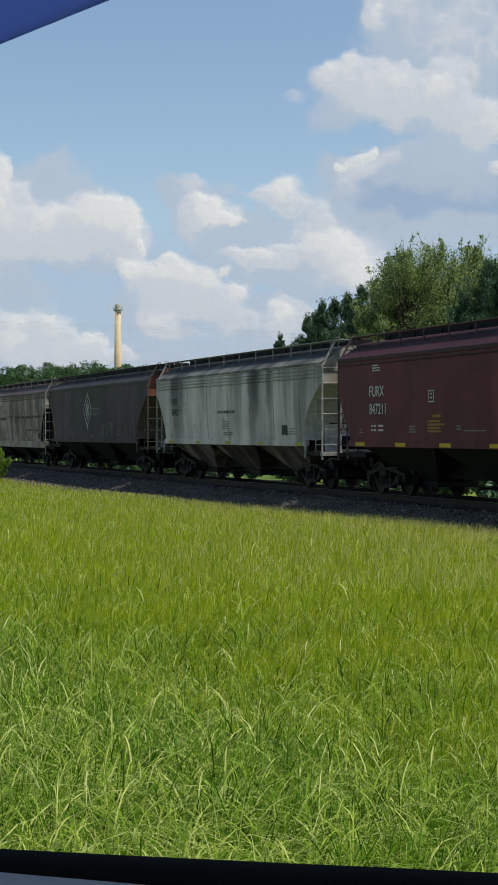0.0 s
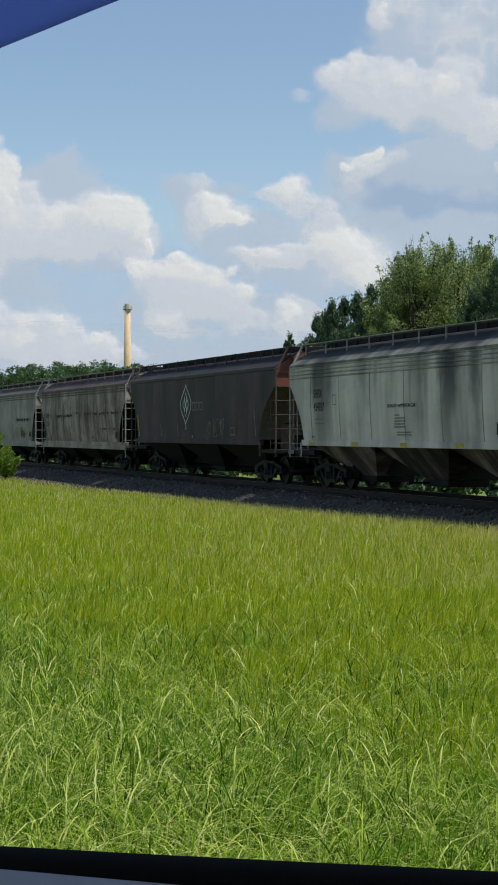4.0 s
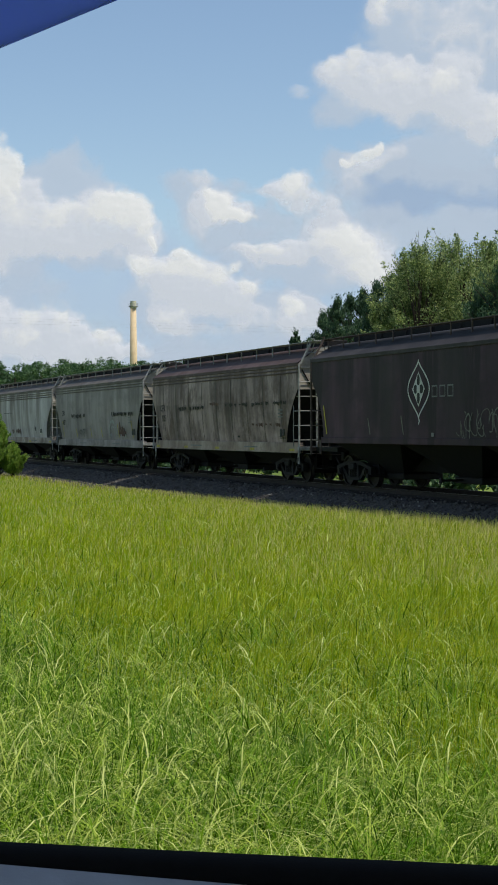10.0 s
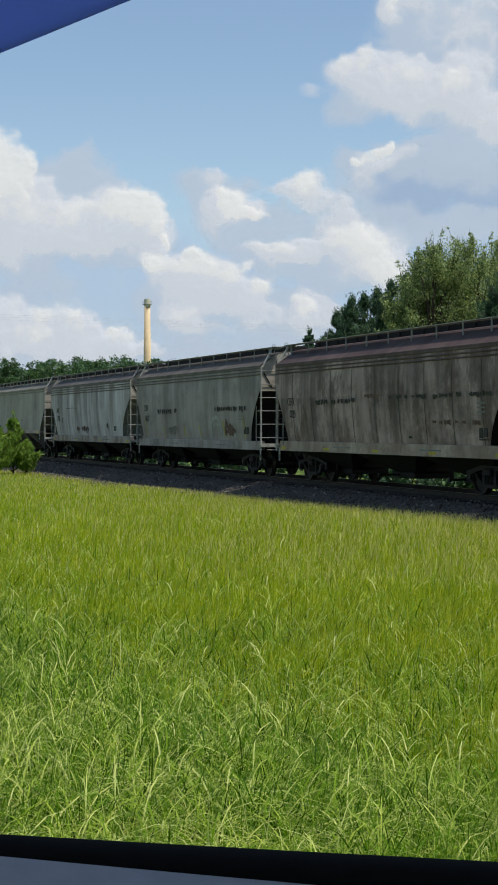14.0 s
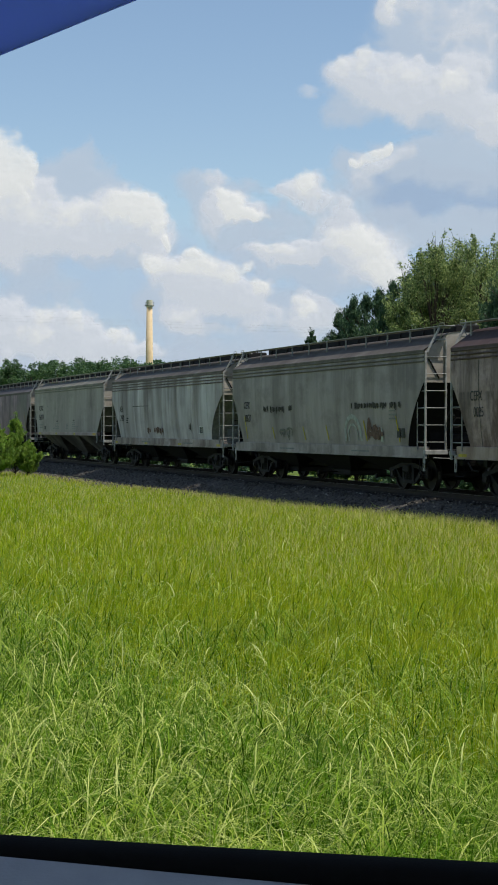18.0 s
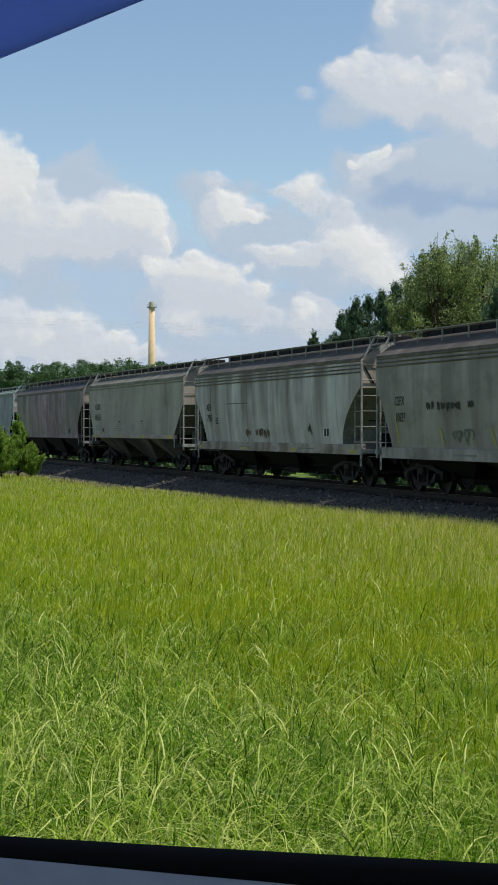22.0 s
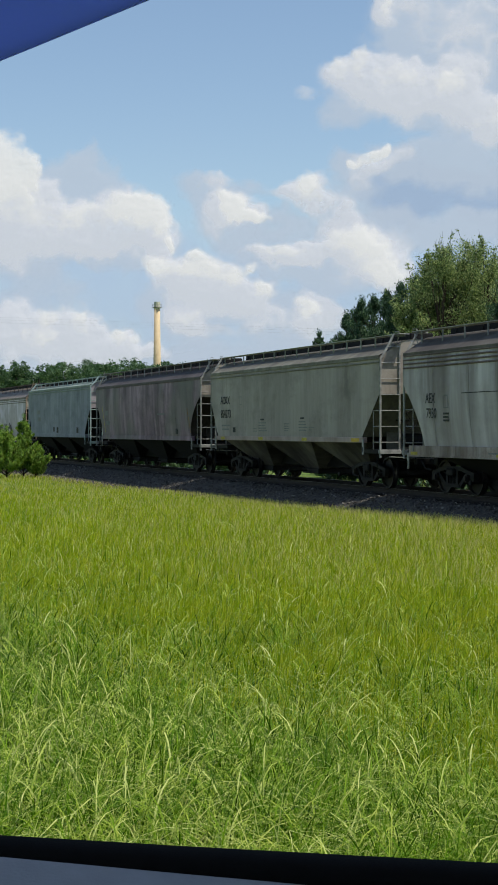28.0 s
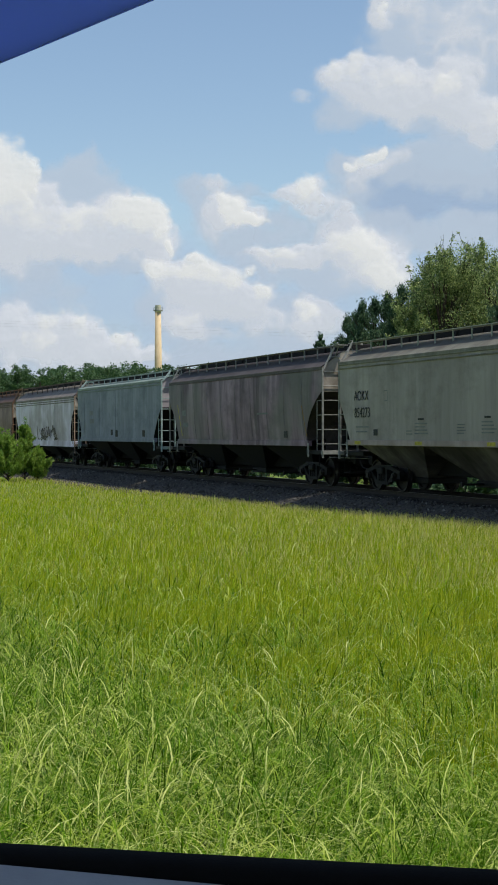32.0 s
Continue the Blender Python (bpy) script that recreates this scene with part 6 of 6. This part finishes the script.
def make_grass():
    rng = np.random.default_rng(12)

    def strewn(n, d0, d1, share, margin):
        d = d0 * (d1 / d0) ** rng.random(n)
        x = rng.uniform(-1, 1, n) * (share * d + margin)
        side = AWAY - (x * CT + d * ST)
        return x, d, side

    def border(x, y):
        """How far the rank broad-bladed grass of the verge reaches."""
        return 14.5 - 20 * x / y + 7 * (fractal(x * 0.35 + 40, y * 0.35 + 40, 55, 3) - 0.5)

    # fine upright grass of the field
    parts = [strewn(126000, 9.5, 80, 0.18, 0.8), strewn(26000, 6, 90, 0.35, 9)]
    x, y, side = (np.concatenate(c) for c in zip(*parts))
    edge = spill(y * CT - x * ST) + 0.5 * (fractal(x * 0.8 + 90, y * 0.8 + 90, 66, 3) - 0.4)
    ok = (side > edge) & (y > border(x, y) - 5 * rng.random(len(x)) ** 1.5)
    x, y, side = x[ok], y[ok], side[ok]
    n = len(x)
    tall = 0.22 + 0.24 * fractal(x * 0.9 + 50, y * 0.9 + 50, 77, 4)
    length = tall * rng.uniform(0.8, 1.3, n) * np.where(side < 4.0, 0.8, 1.0) * np.interp(y, [30, 52], [1, 0.5])
    width = 0.0046 * rng.uniform(0.6, 1.5, n) * (1 + y / 18)
    field = blades("grass", rng, x, y, length, width, rng.uniform(0.05, 0.95, n) ** 1.2, GRASS_FAR, 0.6, rng.normal(0.15, 1.2, n))
    tagged(field, "tall uncut yellow-green grass with pale seed tips", "grass", kind="stuff")
    # rank grass of the verge: broad arching blades over shade-dark undergrowth
    x, y, side = strewn(66000, 4.6, 28, 0.18, 0.5)
    ok = y < border(x, y) + 9 * rng.random(len(x)) ** 1.6
    x, y = x[ok], y[ok]
    n = len(x)
    tuft = fractal(x * 2.2 + 20, y * 2.2 + 20, 88, 3)
    length = (0.16 + 0.42 * tuft) * rng.uniform(0.7, 1.35, n)
    verge = blades("verge_grass", rng, x, y, length, 0.0064 * rng.uniform(0.45, 1.5, n) * (1 + y / 32), rng.uniform(0.2, 1.35, n), GRASS_NEAR, 0.66)
    tagged(verge, "rank tangled grass with broad bright green blades", "grass", kind="stuff")
    # long arching blades fallen over one another
    x, y, side = strewn(27000, 4.6, 48, 0.18, 0.5)
    ok = y < border(x, y) + 30 * rng.random(len(x)) ** 1.7
    x, y = x[ok], y[ok]
    n = len(x)
    arch = blades("arching_grass", rng, x, y, rng.uniform(0.44, 0.80, n), 0.0054 * rng.uniform(0.5, 1.5, n) * (1 + y / 26), rng.uniform(0.5, 1.05, n), GRASS_PALE, 0.95, None, 6)
    tagged(arch, "long pale green blades arching over the verge", "grass", kind="stuff")
    # short blades whose dark colour fills the gaps with shade
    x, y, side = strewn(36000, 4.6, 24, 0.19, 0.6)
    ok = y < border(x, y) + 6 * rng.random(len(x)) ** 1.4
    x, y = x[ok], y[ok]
    under = blades("undergrowth", rng, x, y, rng.uniform(0.10, 0.24, len(x)), 0.006 * rng.uniform(0.6, 1.4, len(x)) * (1 + y / 30), rng.uniform(0.1, 1.0, len(x)), GRASS_SHADE)
    tagged(under, "short undergrowth coloured dark for the shade between the grass blades", "grass", kind="stuff")
    # brown seed heads leaning over the field
    x, y, side = strewn(5500, 14, 70, 0.18, 0.5)
    ok = (side > spill(y * CT - x * ST) + 0.25) & (y > border(x, y))
    x, y = x[ok], y[ok]
    seeds = blades("seed_heads", rng, x, y, rng.uniform(0.40, 0.58, len(x)) * np.interp(y, [30, 52], [1, 0.55]), 0.0042 * (1 + y / 16), rng.uniform(0.15, 0.6, len(x)), SEED, 0.35, rng.normal(0.2, 0.9, len(x)))
    tagged(seeds, "thin brown seed heads leaning above the grass", "grass", kind="stuff")
    # the field goes on to both sides and round the car
    x, y = rng.uniform(-34, 34, 18000), rng.uniform(-14, 62, 18000)
    side = AWAY - (x * CT + y * ST)
    ok = (side > spill(y * CT - x * ST) + 0.3) & ((np.abs(x) > 2.6) | (y > 2.0) | (y < -2.4)) & ((np.abs(x) > 0.19 * y + 0.5) | (y < 4.6))
    x, y = x[ok], y[ok]
    wide = blades("outer_grass", rng, x, y, rng.uniform(0.25, 0.5, len(x)), rng.uniform(0.012, 0.03, len(x)), rng.uniform(0.3, 1.2, len(x)), GRASS_FAR, 0.6)
    tagged(wide, "tall uncut grass of the wider field", "grass", kind="stuff")
    # pale tops along the railway bed
    x, y, side = strewn(110000, 22, 80, 0.18, 0.8)
    fringe = strewn(60000, 20, 60, 0.18, 0.8)
    near = fringe[2] < spill(fringe[1] * CT - fringe[0] * ST) + 0.9 * rng.random(60000)
    x, y, side = (np.concatenate([a, b[near]]) for a, b in zip((x, y, side), fringe))
    rim = spill(y * CT - x * ST) - 0.4
    ok = (side > rim) & (side < rim + 13 * rng.random(len(x)) ** 2.6)
    x, y = x[ok], y[ok]
    pale = blades("pale_grass", rng, x, y, rng.uniform(0.28, 0.50, len(x)) * np.interp(y, [30, 52], [0.95, 0.45]), 0.004 * (1 + y / 18), rng.uniform(0.1, 0.6, len(x)), STRAW, 0.4)
    tagged(pale, "pale straw-coloured grass along the railway bed", "grass", kind="stuff")
    # dry stalks and seed heads standing above the rest
    x, y, side = strewn(2400, 5, 60, 0.18, 0.5)
    ok = side > spill(y * CT - x * ST) + 0.25
    x, y = x[ok], y[ok]
    stalk = blades("grass_stalks", rng, x, y, rng.uniform(0.36, 0.66, len(x)) * np.interp(y, [30, 52], [1, 0.55]), 0.0034 * (1 + y / 14), rng.uniform(0.1, 0.8, len(x)), GRASS_PALE, 0.4)
    tagged(stalk, "thin straw-coloured dry stalks among the grass", "grass", kind="stuff")


make_grass()

# ---- the parked car that the view is from ----
def make_window():
    car = new("parked_car")
    tagged(car, "parked car with black window seal and deep blue visor", "car")
    floor = float(ground_height(0.0, 0.0))
    car.location = (0, 0, floor)
    up = EYE.z - floor
    d = 0.70

    far = 1.0

    def at(px, py, dd=d):
        return Vector(((px - 441) / LENS * dd, dd, up + (767 - py) / LENS * dd))

    rubber = plain("black rubber seal", lin(14, 14, 15), 1.0, 0.0, 0.3, 60)
    panel = plain("blue-grey door plastic", lin(164, 167, 172), 0.5, 0.0, 0.12, 30)
    top = [(-5200, 1370), (-3000, 1432), (-1500, 1460), (-700, 1478), (-300, 1494), (0, 1509), (250, 1522), (500, 1534), (700, 1543), (882, 1552), (1300, 1574), (1900, 1606), (4200, 1720)]

    def strip(name, offsets, material, label, drop, grow):
        bm = B()
        rows = []
        for px, py in top:
            a = at(px, py + drop + grow * max(-600, min(1500, px)), far)
            rows.append([bm.verts.new(a + Vector((0, oy, oz)) * 1.43 if oz > -0.5 else Vector((a.x, a.y + oy, -0.02))) for oy, oz in offsets])
        for a, b in zip(rows, rows[1:]):
            for q in range(len(offsets) - 1):
                bm.faces.new((a[q], b[q], b[q + 1], a[q + 1]))
        part(name, bm, material, car, label, True)

    strip("window_seal", ((0.014, -0.02), (0.012, -0.003), (0.004, 0.0), (-0.004, -0.003), (-0.008, -0.008), (-0.008, -0.02)), rubber, "black rubber window seal", 0, 0)
    strip("door_panel", ((-0.009, 0.0), (-0.03, -0.006), (-0.06, -0.03), (-0.07, -0.40), (-0.07, -1), (0.05, -1), (0.05, -0.03), (0.013, -0.006)), panel, "dusty blue-grey door top", 27, 0.034)
    trim = plain("dark car trim", lin(30, 31, 34), 0.8, 0.0, 0.2, 20)
    paint = plain("blue-grey car paint", lin(96, 106, 124), 0.35, 0.0, 0.1, 30)
    roof = up + 0.45
    belt = up - 0.30
    shape = [(-1.9, roof), (-1.78, roof + 0.055), (-0.9, roof + 0.085), (0.9, roof + 0.085), (1.6, roof + 0.05), (1.9, roof)]
    # unseen roof, sized to keep sun off the seal and let skylight reach the visor
    part("roof", slab(B(), shape, -0.92, 0.92), trim, car)
    for x, tilt in ((-1.75, -0.12), (1.45, 0.55)):
        for y, foot in ((0.76, 1.03), (-0.84, -0.90)):
            part("pillar", rod(B(), (x + tilt, foot, belt - 0.1), (x, y, roof + 0.02), 0.045, 10), trim, car)
    part("far_door", box(B(), (-1.9, -0.98, 0.32), (1.9, -0.90, belt), 0.03), paint, car)
    nose = [(1.95, 0.32), (3.0, 0.32), (3.08, 0.62), (3.0, 1.02), (2.1, belt - 0.22), (1.95, belt - 0.18)]
    part("bonnet", slab(B(), nose, -0.94, 1.0), paint, car)
    tail = [(-1.95, 0.32), (-2.5, 0.36), (-2.56, 0.8), (-2.5, belt - 0.1), (-1.95, belt)]
    part("tailgate", slab(B(), tail, -0.94, 1.0), paint, car)
    part("floor_pan", box(B(), (-2.4, -0.9, 0.30), (2.6, 0.92, 0.36), 0.01), trim, car)
    rubber_tyre = plain("black tyre rubber", lin(22, 22, 23), 0.9, 0.0, 0.3, 40)
    rim = plain("dull wheel rim", lin(130, 132, 136), 0.4, 0.8, 0.2, 20)
    for x in (-1.65, 2.3):
        for y in (-0.93, 0.83):
            wheel = part("wheel", rod(B(), (x, y, 0.33), (x, y + 0.19, 0.33), 0.33, 24), rubber_tyre, car)
            part("rim", rod(B(), (x, y - 0.006, 0.33), (x, y + 0.196, 0.33), 0.19, 20), rim, wheel)
    tint = Mat("deep blue translucent plastic", 0.5)
    v = tint.coords()
    hue = tint.mix(tint.noise(v, 5.0, 2), (0.42, 0.50, 1.0, 1), (0.44, 0.51, 0.98, 1))
    tint.colour((0.02, 0.03, 0.14, 1))
    glow = tint.n("BsdfTranslucent")
    tint.l(hue, glow.inputs[0])
    mixer = tint.t.nodes.new("ShaderNodeMixShader")
    mixer.inputs[0].default_value = 0.97
    tint.l(tint.b.outputs[0], mixer.inputs[1])
    tint.l(glow.outputs[0], mixer.inputs[2])
    tint.l(mixer.outputs[0], tint.t.nodes["Material Output"].inputs[0])
    cloth = tint.m
    edge = [(-420, 218), (-200, 150), (-80, 110), (0, 79), (60, 52), (120, 27), (182, 2), (300, -42), (460, -96), (460, -420), (-420, -420)]
    low = edge[:9]
    curve = np.polyfit([a for a, b in low], [b for a, b in low], 3)
    soft = [(px, float(np.polyval(curve, px))) for px in np.linspace(-420, 460, 45)] + edge[9:]
    bm = slab(B(), [(at(px, py).x, at(px, py).z) for px, py in soft], d, d + 0.003)
    part("sun_visor", bm, cloth, car, "deep blue translucent sun visor")


make_window()


# ---- what moves ----
def motions():
    times = [0, 2] + RUN_T[1:]
    for car, s0 in train:
        walk(car, [(t, line_pose(s0 - run(t))) for t in times])
    ticks = [k * 0.2 for k in range(161)]
    for ws, x in rolling:
        walk(ws, [(t, pose(x, 0, WHEEL_R, 0, math.degrees(run(t) / WHEEL_R) % 360, 0)) for t in ticks])
    for ob, drift in clouds:
        walk(ob, [(0, pose(0, 0, EYE.z)), (16, pose(-drift / 2, 0, EYE.z)), (32, pose(-drift, 0, EYE.z))])


motions()
